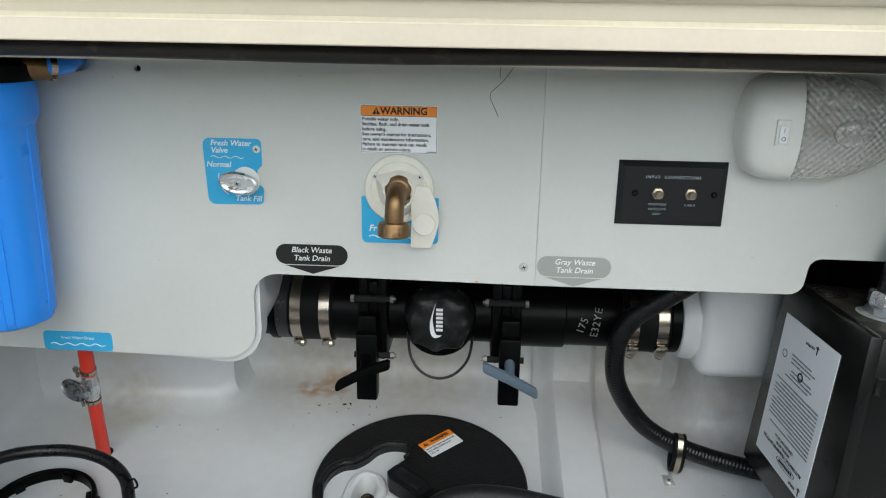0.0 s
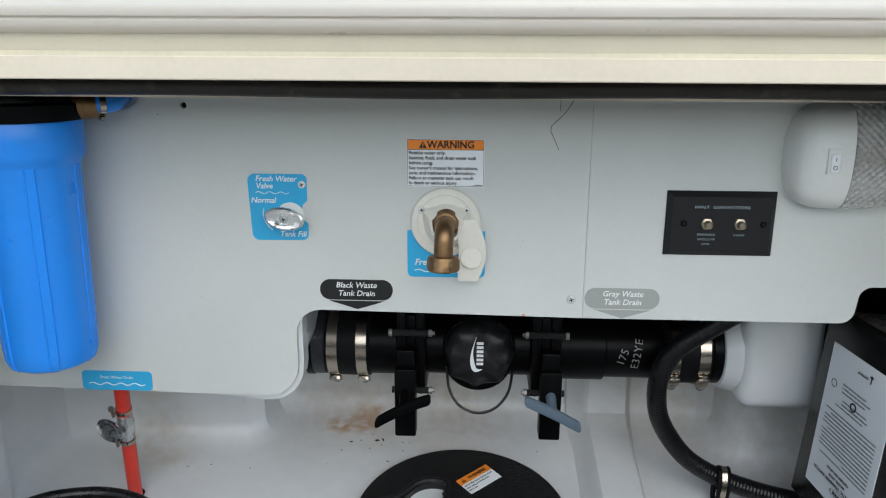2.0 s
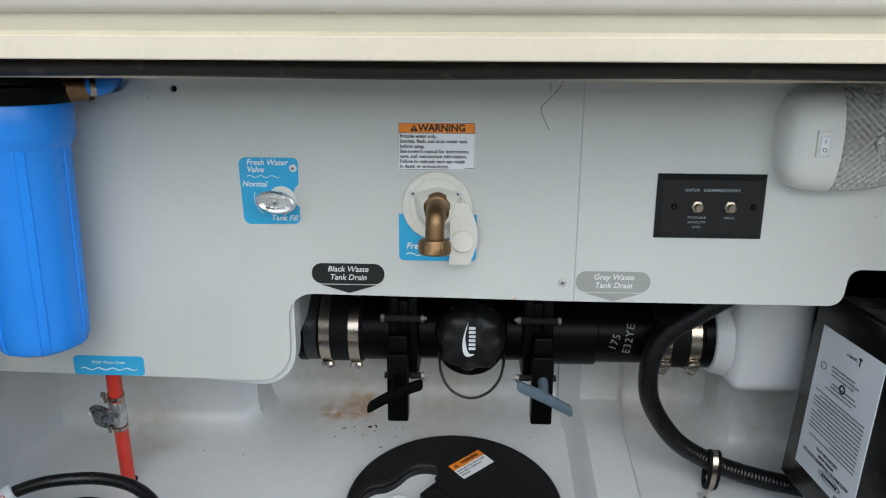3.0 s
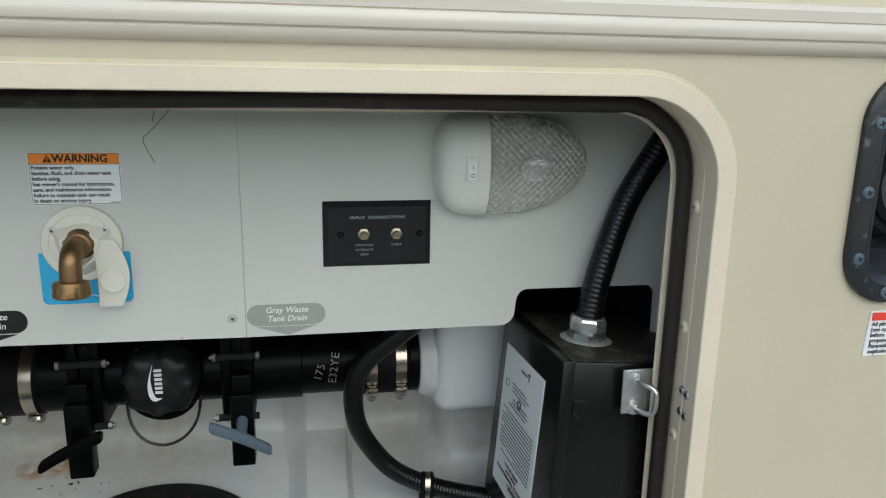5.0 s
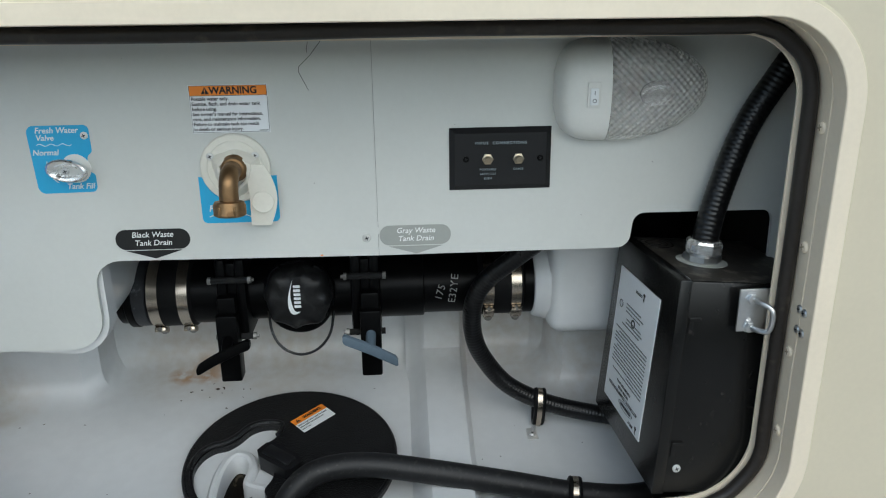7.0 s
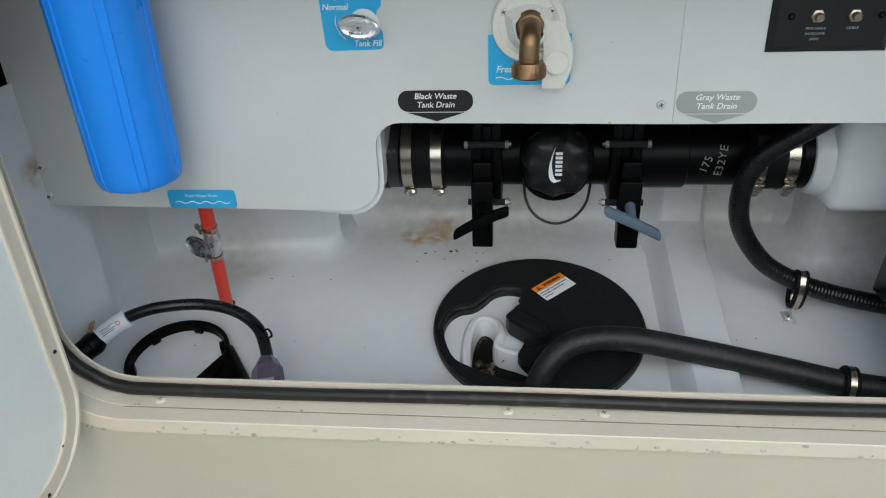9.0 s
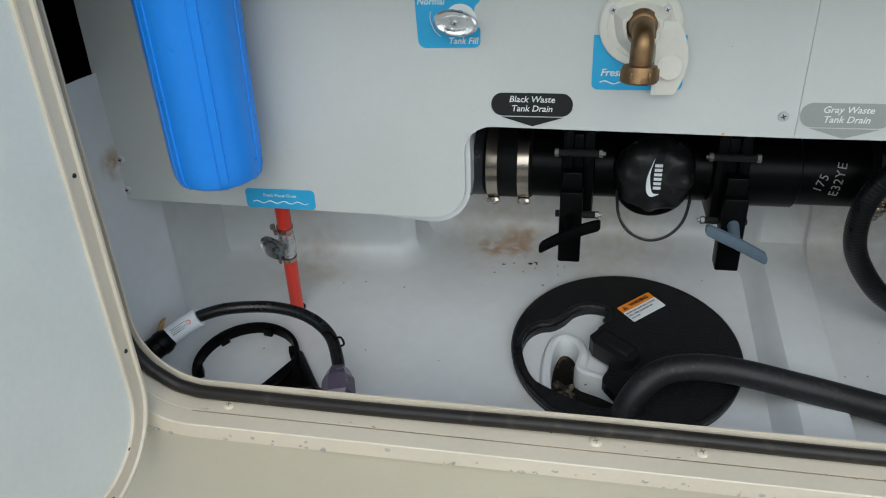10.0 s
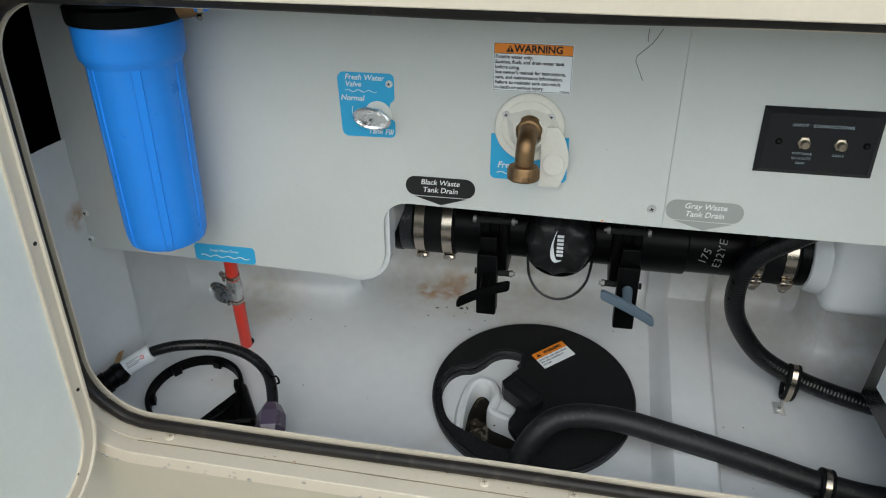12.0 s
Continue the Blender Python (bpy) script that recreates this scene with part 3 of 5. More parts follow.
bm = bmesh.new()
ring_sweep(bm, LEAF, [(0, 0.036), (0, 0.0), (-0.0015, -0.0015), (-0.0045, -0.0015), (-0.006, 0.001), (-0.019, 0.001), (-0.021, -0.0005), (-0.0235, 0.0), (-0.0235, 0.036)])
bm.transform(turn)
part("door_edge_frame", bm, CREAM, door, "cream metal edge frame")
bm = bmesh.new()
sheet(bm, [(x - nx * 0.0235, z - nz * 0.0235) for x, z, nx, nz in LEAF], 0.003, 0.034)
bm.transform(turn)
part("door_skin", bm, DOORSKIN, door, "white slightly wavy inner skin")
for u, z in ((0.045, 0.660), (0.085, 0.630), (0.012, 0.76), (0.012, 0.95)):
    bm = bmesh.new()
    lathe(bm, [(0.0024, 0), (0.0020, 0.001), (0, 0.0012)], turn @ pose(u, 0.001, z, 90, 0, 0), 12)
    part("rivet", bm, INK, door)


# ---- labels on the panels ----
FRONT = 0.8292


def label_plate(name, label, outline, material, category="label", y0=FRONT, y1=0.830):
    ob = thing(name, label, category)
    bm = bmesh.new()
    sheet(bm, [p[:2] for p in outline], y0, y1)
    part("backing", bm, material, ob, smooth=False)
    return ob


def wave(parent, x0, x1, z, count, amp, r=0.0005, y=0.8290, material=PALEINK):
    bm = bmesh.new()
    steps = count * 10
    path = [(x0 + (x1 - x0) * i / steps, y, z + amp * math.sin(i / steps * count * 2 * math.pi)) for i in range(steps + 1)]
    tube(bm, path, r, 6, flat=0.5)
    part("wave_line", bm, material, parent)


INKY = 0.8289
fresh = label_plate("valve_label", "blue fresh water valve label with white italic words", fillet([(-0.161, 1.015, 0.008), (-0.098, 1.016, 0.006), (-0.098, 1.036, 0.004), (-0.104, 1.038, 0.006), (-0.104, 1.056, 0.008), (-0.098, 1.060, 0.005), (-0.098, 1.090, 0.006), (-0.164, 1.090, 0.008)]), SKYBLUE)
for words, x, z in (("Fresh Water", -0.155, 1.0845), ("Valve", -0.155, 1.0765), ("Normal", -0.161, 1.0605), ("Tank Fill", -0.1305, 1.0225)):
    lettering(words, 0.0088, PALEINK, fresh, facing(x, INKY, z), "LEFT", 0.22, 0.00014)
wave(fresh, -0.155, -0.118, 1.069, 3, 0.0012)
bm = bmesh.new()
tube(bm, spline([(-0.147, INKY, 1.051), (-0.148, INKY, 1.044), (-0.144, INKY, 1.033), (-0.138, INKY, 1.027)], 4), 0.0005, 6)
part("arrow", bm, PALEINK, fresh)
screw(fresh, (-0.1035, FRONT, 1.0785), (0, -1, 0), 0.0042, WHITE)

warn = label_plate("warning_label", "white warning label with orange header, potable water only", [(0.0125, 1.078), (0.0965, 1.078), (0.0965, 1.1298), (0.0125, 1.1298)], STICKER)
bm = bmesh.new()
for lo, hi in (((0.0131, 1.0786), (0.0959, 1.0790)), ((0.0131, 1.1288), (0.0959, 1.1292)), ((0.0131, 1.0786), (0.0135, 1.1292)), ((0.0955, 1.0786), (0.0959, 1.1292)), ((0.0131, 1.1180), (0.0959, 1.1185))):
    block(bm, (lo[0], 0.8290, lo[1]), (hi[0], 0.8293, hi[1]))
part("border", bm, INK, warn)
bm = bmesh.new()
sheet(bm, [(0.0136, 1.1186), (0.0954, 1.1186), (0.0954, 1.1287), (0.0136, 1.1287)], 0.8289, 0.8293)
part("header", bm, ORANGE, warn, "orange header band")
lettering("WARNING", 0.0105, INK, warn, facing(0.0600, 0.8286, 1.1236), "CENTER", 0, 0.00028)


def alert_triangle(parent, m, s):
    bm = bmesh.new()
    sheet(bm, [(-s, -s * 0.8), (s, -s * 0.8), (0, s * 0.9)], -0.0001, 0.0001, m=m)
    part("alert_triangle", bm, INK, parent)
    bm = bmesh.new()
    sheet(bm, [(-s * 0.13, -s * 0.25), (s * 0.13, -s * 0.25), (s * 0.13, s * 0.4), (-s * 0.13, s * 0.4)], -0.0003, -0.0001, m=m)
    sheet(bm, [(-s * 0.13, -s * 0.62), (s * 0.13, -s * 0.62), (s * 0.13, -s * 0.4), (-s * 0.13, -s * 0.4)], -0.0003, -0.0001, m=m)
    part("exclamation_mark", bm, ORANGE, parent)


alert_triangle(warn, Matrix.Translation((0.0300, 0.8287, 1.1235)), 0.0043)
for i, words in enumerate(("Potable water only.", "Sanitize, flush, and drain water tank", "before using.", "See owner's manual for instructions,", "care, and maintenance information.", "Failure to maintain tank can result", "in death or serious injury.")):
    lettering(words, 0.0052, INK, warn, facing(0.0146, INKY, 1.1148 - i * 0.00545), "LEFT", 0, 0.00012, wide=0.98)
bm = bmesh.new()
block(bm, (0.085, 0.8288, 1.0797), (0.0945, 0.8292, 1.0806))
part("fine_print", bm, GREYINK, warn)

inlet_label = label_plate("inlet_label", "blue fresh water inlet label behind the brass elbow", fillet([(0.0125, 0.9755, 0.006), (0.099, 0.9755, 0.006), (0.099, 1.029, 0), (0.0125, 1.029, 0)]), SKYBLUE)
lettering("Fresh", 0.0100, PALEINK, inlet_label, facing(0.0205, INKY, 0.9925), "LEFT", 0.22, 0.0002)
lettering("et", 0.0100, PALEINK, inlet_label, facing(0.0815, INKY, 0.9925), "LEFT", 0.22, 0.0002)
wave(inlet_label, 0.0205, 0.092, 0.983, 4, 0.0014, 0.0007)

black_sign = label_plate("black_waste_label", "black pill-shaped label reading black waste tank drain", round_rect(-0.0875, 0.9465, -0.0045, 0.9705, 0.0115, 8), INK)
bm = bmesh.new()
sheet(bm, [(-0.077, 0.9452), (-0.045, 0.9355), (-0.0145, 0.9452)], FRONT, 0.830)
part("arrow", bm, INK, black_sign)
for words, z in (("Black Waste", 0.9640), ("Tank Drain", 0.9543)):
    lettering(words, 0.0092, PALEINK, black_sign, facing(-0.046, INKY, z), "CENTER", 0.2, 0.00010)
grey_sign = label_plate("gray_waste_label", "grey pill-shaped label reading gray waste tank drain", round_rect(0.2115, 0.9420, 0.2945, 0.9660, 0.0115, 8), GREYFILM)
bm = bmesh.new()
sheet(bm, [(0.222, 0.9407), (0.254, 0.9310), (0.285, 0.9407)], FRONT, 0.830)
part("arrow", bm, GREYFILM, grey_sign)
for words, z in (("Gray Waste", 0.9595), ("Tank Drain", 0.9498)):
    lettering(words, 0.0092, PALEINK, grey_sign, facing(0.2535, INKY, z), "CENTER", 0.2, 0.00010)
drain_label = label_plate("drain_label", "small blue fresh water drain label", round_rect(-0.3785, 0.8270, -0.2935, 0.8515, 0.005, 5), SKYBLUE)
lettering("Fresh Water Drain", 0.0052, PALEINK, drain_label, facing(-0.336, INKY, 0.8435), "CENTER", 0.0)
wave(drain_label, -0.370, -0.302, 0.8350, 4, 0.0014, 0.0007)

# ---- valve knob ----
knob = thing("shutoff_valve", "shut-off valve with a worn oval chrome knob", "valve")
bm = bmesh.new()
rod(bm, (-0.117, 0.830, 1.042), (-0.119, 0.812, 1.044), 0.0075, 0.006)
part("stem", bm, ZINC, knob)
bm = bmesh.new()
lathe(bm, [(0.016, 0), (0.016, 0.0012), (0.0145, 0.0018), (0, 0.0018)], aim((-0.1175, 0.830, 1.0425), (0, -1, 0)), 24)
part("washer", bm, WHITE, knob)
m = aim((-0.119, 0.813, 1.0445), (0, -1, 0)) @ pose(0, 0, 0, 0, 0, -9) @ Matrix.Diagonal((1.0, 0.56, 1, 1))
bm = bmesh.new()
lathe(bm, [(0.014, 0), (0.0205, 0.002), (0.0222, 0.005), (0.0215, 0.0075), (0.019, 0.0088), (0.0165, 0.0078), (0.006, 0.0076), (0, 0.0076)], m, 32)
part("oval_handle", bm, CHROME, knob)
screw(knob, (-0.119, 0.8052, 1.0445), (0, -1, 0), 0.0040, ZINC)
bm = bmesh.new()
for s in (-1, 1):
    tube(bm, [Vector((-0.119 + 0.0145 * math.cos(a / 10) , 0.8048, 1.0445 + s * 0.0068 * math.sin(a / 10))) for a in range(7, 25)], 0.0009, 5)
part("raised_ring", bm, CHROME, knob)

# ---- water inlet with brass elbow ----
inlet = thing("water_inlet", "round white plastic water inlet flange on the panel", "water inlet")
bm = bmesh.new()
lathe(bm, [(0.0385, 0), (0.0385, 0.003), (0.0370, 0.0042), (0.031, 0.0046), (0.030, 0.0038), (0, 0.0038)], aim((0.055, 0.8290, 1.039), (0, -1, 0)), 48)
part("flange", bm, AGED, inlet)
bm = bmesh.new()
hub = [(0.0245, 0), (0.0225, 0.004), (0.0180, 0.0115), (0.0165, 0.0135), (0.0140, 0.0135), (0.0135, 0.004)]
tmp = bmesh.new()
lathe(tmp, hub, None, 24)
for v in tmp.verts:
    a = math.atan2(v.co.y, v.co.x)
    k = 1 + 0.24 * max(0.0, math.cos(3 * (a - 0.5))) ** 2 * (v.co.length > 0.0175)
    v.co.x *= k
    v.co.y *= k
add(bm, tmp, aim((0.056, 0.8255, 1.036), (0, -1, 0)))
part("hub", bm, AGED, inlet)
for x, z in ((0.029, 1.053), (0.078, 1.053)):
    screw(inlet, (x, 0.8248, z), (0, -1, 0), 0.0042)
bm = bmesh.new()
strap = [(0.078, 0.8135, 1.045), (0.0825, 0.8125, 1.030), (0.0850, 0.8140, 1.010), (0.0835, 0.8150, 0.992), (0.080, 0.8165, 0.975)]
pts = spline(strap, 5)
for i in range(len(pts) - 1):
    w0, w1 = (0.0098 + 0.0052 * math.sin(math.pi * min(1, (i + k) / len(pts) * 1.0)) for k in (0, 1))
    a, b = pts[i], pts[i + 1]
    tmp = bmesh.new()
    vs = [tmp.verts.new(p + Vector((s * w, d, 0))) for p, w in ((a, w0), (b, w1)) for s in (-1, 1) for d in (0, 0.0022)]
    for f in ((0, 2, 6, 4), (1, 5, 7, 3), (0, 4, 5, 1), (2, 3, 7, 6)) + (((0, 1, 3, 2),) if i == 0 else ()) + (((4, 6, 7, 5),) if i == len(pts) - 2 else ()):
        tmp.faces.new([vs[k] for k in f])
    add(bm, tmp)
bmesh.ops.remove_doubles(bm, verts=bm.verts, dist=0.0002)
strap_ob = part("tether_strap", bm, AGED, inlet, "limp white plastic tether strap")
bm = bmesh.new()
lathe(bm, [(0.0125, 0), (0.0125, 0.0010), (0.0118, 0.0014), (0.0112, 0.0009), (0, 0.0009)], aim((0.0842, 0.8136, 1.003), (0, -1, 0.1)), 32)
part("dust_cap", bm, AGED, strap_ob)
elbow = thing("brass_elbow", "aged brass hose elbow with a swivel nut", "elbow")
bm = bmesh.new()
tube(bm, spline([(0.056, 0.822, 1.041), (0.056, 0.806, 1.041), (0.0558, 0.792, 1.0395), (0.0555, 0.7835, 1.033), (0.055, 0.781, 1.022), (0.0548, 0.780, 1.008)], 6), 0.0102, 20)
lathe(bm, [(0.0152, 0), (0.0152, 0.006), (0.0140, 0.008), (0.0125, 0.014), (0.0095, 0.016)], aim((0.056, 0.8215, 1.041), (0, -1, 0)), 24)
part("bend", bm, BRASS, elbow)
bm = bmesh.new()
lathe(bm, [(0.0120, 0.0), (0.0155, 0.001), (0.0162, 0.003), (0.0162, 0.011), (0.0168, 0.0125), (0.0168, 0.0150), (0.0145, 0.0165), (0.0130, 0.0165), (0.0120, 0.010)], aim((0.0548, 0.780, 1.0135), (-0.02, -0.10, -1)), 28)
nut = part("swivel_nut", bm, BRASS, elbow)
for a in range(0, 360, 60):
    p = Vector((0.0548 + 0.0160 * math.cos(radians(a)), 0.779 + 0.0160 * math.sin(radians(a)), 1.0045))
    bm = bmesh.new()
    block(bm, (-0.0013, -0.0013, -0.0055), (0.0013, 0.0013, 0.0055), 0.0005, Matrix.Translation(p))
    part("nut_lug", bm, BRASS, nut)

# ---- connection plate ----
plate = thing("connection_plate", "black coaxial input connections wall plate with two sockets", "wall plate")
bm = bmesh.new()
rows = [[bm.verts.new((x, y, z)) for x, z in ((0.2935 + e, 1.0065 + e), (0.4095 - e, 1.0065 + e), (0.4095 - e, 1.0775 - e), (0.2935 + e, 1.0775 - e))] for e, y in ((0, 0.8305), (0, 0.8285), (0.0006, 0.8278), (0.0052, 0.8240), (0.0060, 0.8235))]
for p, q in zip(rows, rows[1:]):
    for k in range(4):
        bm.faces.new((p[k], p[(k + 1) % 4], q[(k + 1) % 4], q[k]))
bm.faces.new(rows[0])
bm.faces.new(rows[-1])
part("cover", bm, PLATE, plate, smooth=False)
lettering("INPUT  CONNECTIONS", 0.0046, DIMINK, plate, facing(0.3515, 0.8233, 1.0605), spread=1.25)
for words, x, z in (("PORTABLE", 0.337, 1.0305), ("SATELLITE", 0.337, 1.0253), ("DISH", 0.337, 1.0201), ("CABLE", 0.3715, 1.0305)):
    lettering(words, 0.0035, DIMINK, plate, facing(x, 0.8233, z), "CENTER", 0, -0.00003, 1.2)
for x in (0.3365, 0.3715):
    bm = bmesh.new()
    lathe(bm, [(0.0066, 0), (0.0066, 0.0022), (0.0050, 0.0030)], aim((x, 0.8235, 1.0425), (0, -1, 0)), 6)
    lathe(bm, [(0.0042, 0.002), (0.0042, 0.009), (0.0036, 0.0098), (0.0034, 0.0085), (0.0008, 0.0085), (0, 0.0095)], aim((x, 0.8235, 1.0425), (0, -1, 0)), 18)
    part("coaxial_socket", bm, NICKEL, plate, "silver threaded socket")
for x in (0.3120, 0.3965):
    screw(plate, (x, 0.8236, 1.0425), (0, -1, 0), 0.0036, ABS)

# ---- compartment light ----
lamp = thing("compartment_light", "egg-shaped bay light, white housing and clear prismatic lens, off", "light")


def egg(u):
    """Half width and depth of the lamp's shell along its length, u from 0 to 1."""
    w = 0.056 * (1 - abs(2 * min(u / 0.72, 1) - 1) ** 4.0) ** 0.36 if u < 0.36 else 0.056 * max(0.0, 1 - ((u - 0.36) / 0.64) ** 2.3) ** 0.55
    return w


def shell(bm, u0, u1, rows=14, cols=16, cap=False):
    grid = []
    for i in range(rows + 1):
        u = u0 + (u1 - u0) * i / rows
        w = max(egg(u), 0.0006)
        x = 0.410 + 0.174 * u
        line = []
        for j in range(cols + 1):
            a = math.pi * j / cols
            d = 0.042 * (w / 0.056) ** 0.7
            z, y = -w * math.cos(a), d * max(0.0, math.sin(a)) ** 0.55
            line.append(bm.verts.new((x, 0.830 - y, 1.118 + z)))
        grid.append(line)
    for a, b in zip(grid, grid[1:]):
        for j in range(cols):
            bm.faces.new((a[j], a[j + 1], b[j + 1], b[j]))
    bm.faces.new(grid[0])
    if cap:
        bm.faces.new(grid[-1])


bm = bmesh.new()
shell(bm, 0.004, 0.315, 12, 24, cap=True)
housing = part("housing", bm, WHITE, lamp, "white plastic housing")
bm = bmesh.new()
shell(bm, 0.320, 0.997, 30, 32)
lens = part("lens", bm, LENS, lamp, "clear prismatic lens")
lens.visible_shadow = False
bm = bmesh.new()
block(bm, (0.470, 0.824, 1.084), (0.540, 0.829, 1.152), 0.002)
part("reflector", bm, SCREWHEAD, lamp)
bm = bmesh.new()
tube(bm, [(0.508, 0.812, 1.1175), (0.535, 0.812, 1.1175)], 0.012, 18)
lathe(bm, [(0.0, 0), (0.008, 0.002), (0.012, 0.008)], pose(0.543, 0.812, 1.1175, 0, -90, 0), 18)
part("bulb", bm, BULB, lamp)
bm = bmesh.new()
block(bm, (0.482, 0.806, 1.110), (0.508, 0.828, 1.126), 0.002)
part("bulb_socket", bm, BRASS, lamp)
bm = bmesh.new()
block(bm, (0.4385, 0.7868, 1.1025), (0.4525, 0.7905, 1.1285), 0.0008)
sw = part("switch_bezel", bm, WHITE, lamp)
bm = bmesh.new()
block(bm, (0.4410, 0.7850, 1.1050), (0.4500, 0.7880, 1.1230), 0.001, Matrix.Translation((0, 0, 0)))
part("rocker", bm, STICKER, sw)
bm = bmesh.new()
lathe(bm, [(0.0195, 0), (0.0190, 0.0022), (0.014, 0.0036), (0.007, 0.0044), (0, 0.0046)], aim((0.514, 0.7890, 1.116), (0.05, -1, 0)) @ Matrix.Diagonal((1.0, 0.72, 1, 1)), 10)
eye_spot = part("bullseye", bm, BULB, lamp, "clear smooth round spot of the lens", smooth=False)
eye_spot.visible_shadow = False
lettering("I", 0.006, INK, lamp, facing(0.4455, 0.7847, 1.1180))
lettering("O", 0.006, INK, lamp, facing(0.4455, 0.7847, 1.1095))


# ---- water filter ----
FX, FY = -0.371, 0.767
filt = thing("water_filter", "bright blue water filter bowl under a black cap", "water filter")
bm = bmesh.new()
lathe(bm, [(0, 0.888), (0.020, 0.8885), (0.036, 0.891), (0.0430, 0.895), (0.0460, 0.903), (0.0470, 0.920), (0.0500, 1.106), (0.0515, 1.110), (0.0550, 1.115), (0.0562, 1.121), (0.0567, 1.150), (0.0555, 1.153), (0.042, 1.153)],
      Matrix.Translation((FX, FY, 0)), 64)
bowl = part("bowl", bm, BLUE, filt, "glossy blue ribbed bowl")
for k in range(6):
    a = radians(2 + 60 * k)
    bm = bmesh.new()
    rows = []
    for r, z in ((0.0395, 0.8925), (0.0440, 0.8975), (0.0466, 0.908), (0.0473, 0.925), (0.0500, 1.108)):
        rows.append([bm.verts.new((FX + (r + h) * math.cos(a + da), FY + (r + h) * math.sin(a + da), z))
                     for da, h in ((-0.112, -0.0008), (-0.100, 0.0012), (-0.085, 0.0015), (-0.070, 0.0008), (0.070, 0.0008), (0.085, 0.0015), (0.100, 0.0012), (0.112, -0.0008))])
    for p, q in zip(rows, rows[1:]):
        for c in range(7):
            bm.faces.new((p[c], p[c + 1], q[c + 1], q[c]))
    part("rib", bm, BLUE, bowl)
bm = bmesh.new()
lathe(bm, [(0.050, 1.151), (0.0590, 1.152), (0.0600, 1.156), (0.0600, 1.168), (0.055, 1.171), (0.053, 1.188), (0.043, 1.214), (0, 1.216)], Matrix.Translation((FX, FY, 0)), 48)
block(bm, (FX - 0.020, FY, 1.165), (FX + 0.020, 0.830, 1.225), 0.004)
cap_ob = part("cap", bm, ABS, filt, "black ribbed filter head")
bm = bmesh.new()
lathe(bm, [(0.011, 0), (0.0165, 0.001), (0.0165, 0.012), (0.014, 0.014), (0.0125, 0.020), (0.0115, 0.030)], aim((FX + 0.036, FY + 0.004, 1.1665), (1, 0.35, -0.05)), 6)
lathe(bm, [(0.0135, 0.012), (0.0145, 0.020), (0.0125, 0.034), (0.010, 0.040)], aim((FX + 0.036, FY + 0.004, 1.1665), (1, 0.35, -0.05)), 24)
part("inlet_fitting", bm, BRASS, filt, "brass threaded fitting")
bluehose = thing("blue_water_tube", "short blue water tube running into the panel", "tube")
bm = bmesh.new()
tube(bm, spline([(-0.300, 0.781, 1.1660), (-0.294, 0.786, 1.1665), (-0.291, 0.803, 1.168), (-0.297, 0.834, 1.173), (-0.299, 0.90, 1.176)], 6), 0.0095, 16)
part("tubing", bm, BLUE, bluehose)
hose_clamp("ring_clamp", bluehose, (-0.2960, 0.7845, 1.1663), (1, 0.8, 0), 0.0097, 0.006, (0, 0.2, -1), "small steel ring clamp")

# ---- red drain tube with its valve ----
red = thing("red_drain_tube", "red plastic drain tube rising from a hole in the tub floor", "tube")
bm = bmesh.new()
RT = spline([(-0.357, 0.874, 0.860), (-0.3615, 0.885, 0.790), (-0.373, 0.910, 0.712), (-0.3915, 0.950, 0.590)], 8)
tube(bm, RT, 0.0092, 18)
part("tubing", bm, RED, red)
way = Vector((-0.012, 0.026, -0.080)).normalized()
c = Vector((-0.3685, 0.899, 0.741))
for k, d in enumerate((-0.031, 0.024)):
    hose_clamp("ring_clamp", red, c + way * d, way, 0.0094, 0.006, (-0.7, -0.6, 0.1), "small steel ring clamp")
dv = thing("drain_valve", "small chrome drain cock on the red tube", "valve")
bm = bmesh.new()
lathe(bm, [(0.0094, -0.024), (0.0102, -0.022), (0.0102, -0.012), (0.0114, -0.010), (0.0114, 0.010), (0.0102, 0.012), (0.0102, 0.018), (0.0094, 0.020)], aim(c, way), 20)
part("body", bm, CHROME, dv)
kn = Vector((-0.55, -0.80, 0.16)).normalized()
bm = bmesh.new()
rod(bm, c, c + kn * 0.022, 0.006)
part("stem", bm, ZINC, dv)
bm = bmesh.new()
face = Vector((-0.20, -0.90, 0.38)).normalized()
lathe(bm, [(0.016, 0), (0.0245, 0.001), (0.0262, 0.0045), (0.0240, 0.0075), (0.018, 0.0060), (0, 0.0060)], aim(c + kn * 0.024 + Vector((0.006, -0.003, 0.002)), face) @ pose(0, 0, 0, 0, 0, -24) @ Matrix.Diagonal((0.80, 0.46, 1, 1)), 28)
part("oval_handle", bm, DULLCHROME, dv)
hole_ring = thing("floor_grommet", "dark drain hole round the red tube", "hole")
bm = bmesh.new()
lathe(bm, [(0.0112, 0.0004), (0.0105, 0.0012), (0.0, 0.0012)], aim((-0.3905, 0.951, slope(0.952)), UP), 24)
part("dark_rim", bm, DARK, hole_ring)

# ---- waste pipe with couplings ----
PY, PZ = 1.022, 0.822
pipe = thing("waste_pipe", "black plastic waste drain pipe with rubber couplings", "pipe")


def along(name, x0, x1, r, material, label="", lip=0.0015, parent=None):
    bm = bmesh.new()
    rod(bm, (x0, PY, PZ), (x1, PY, PZ), r, seg=40, bevel=lip)
    return part(name, bm, material, parent or pipe, label)


along("pipe_run", -0.160, 0.445, 0.0445, ABS)
along("hub", 0.205, 0.268, 0.0485, ABS)
along("hub", -0.060, 0.000, 0.0470, ABS)
along("collar", -0.147, -0.136, 0.050, ABS)
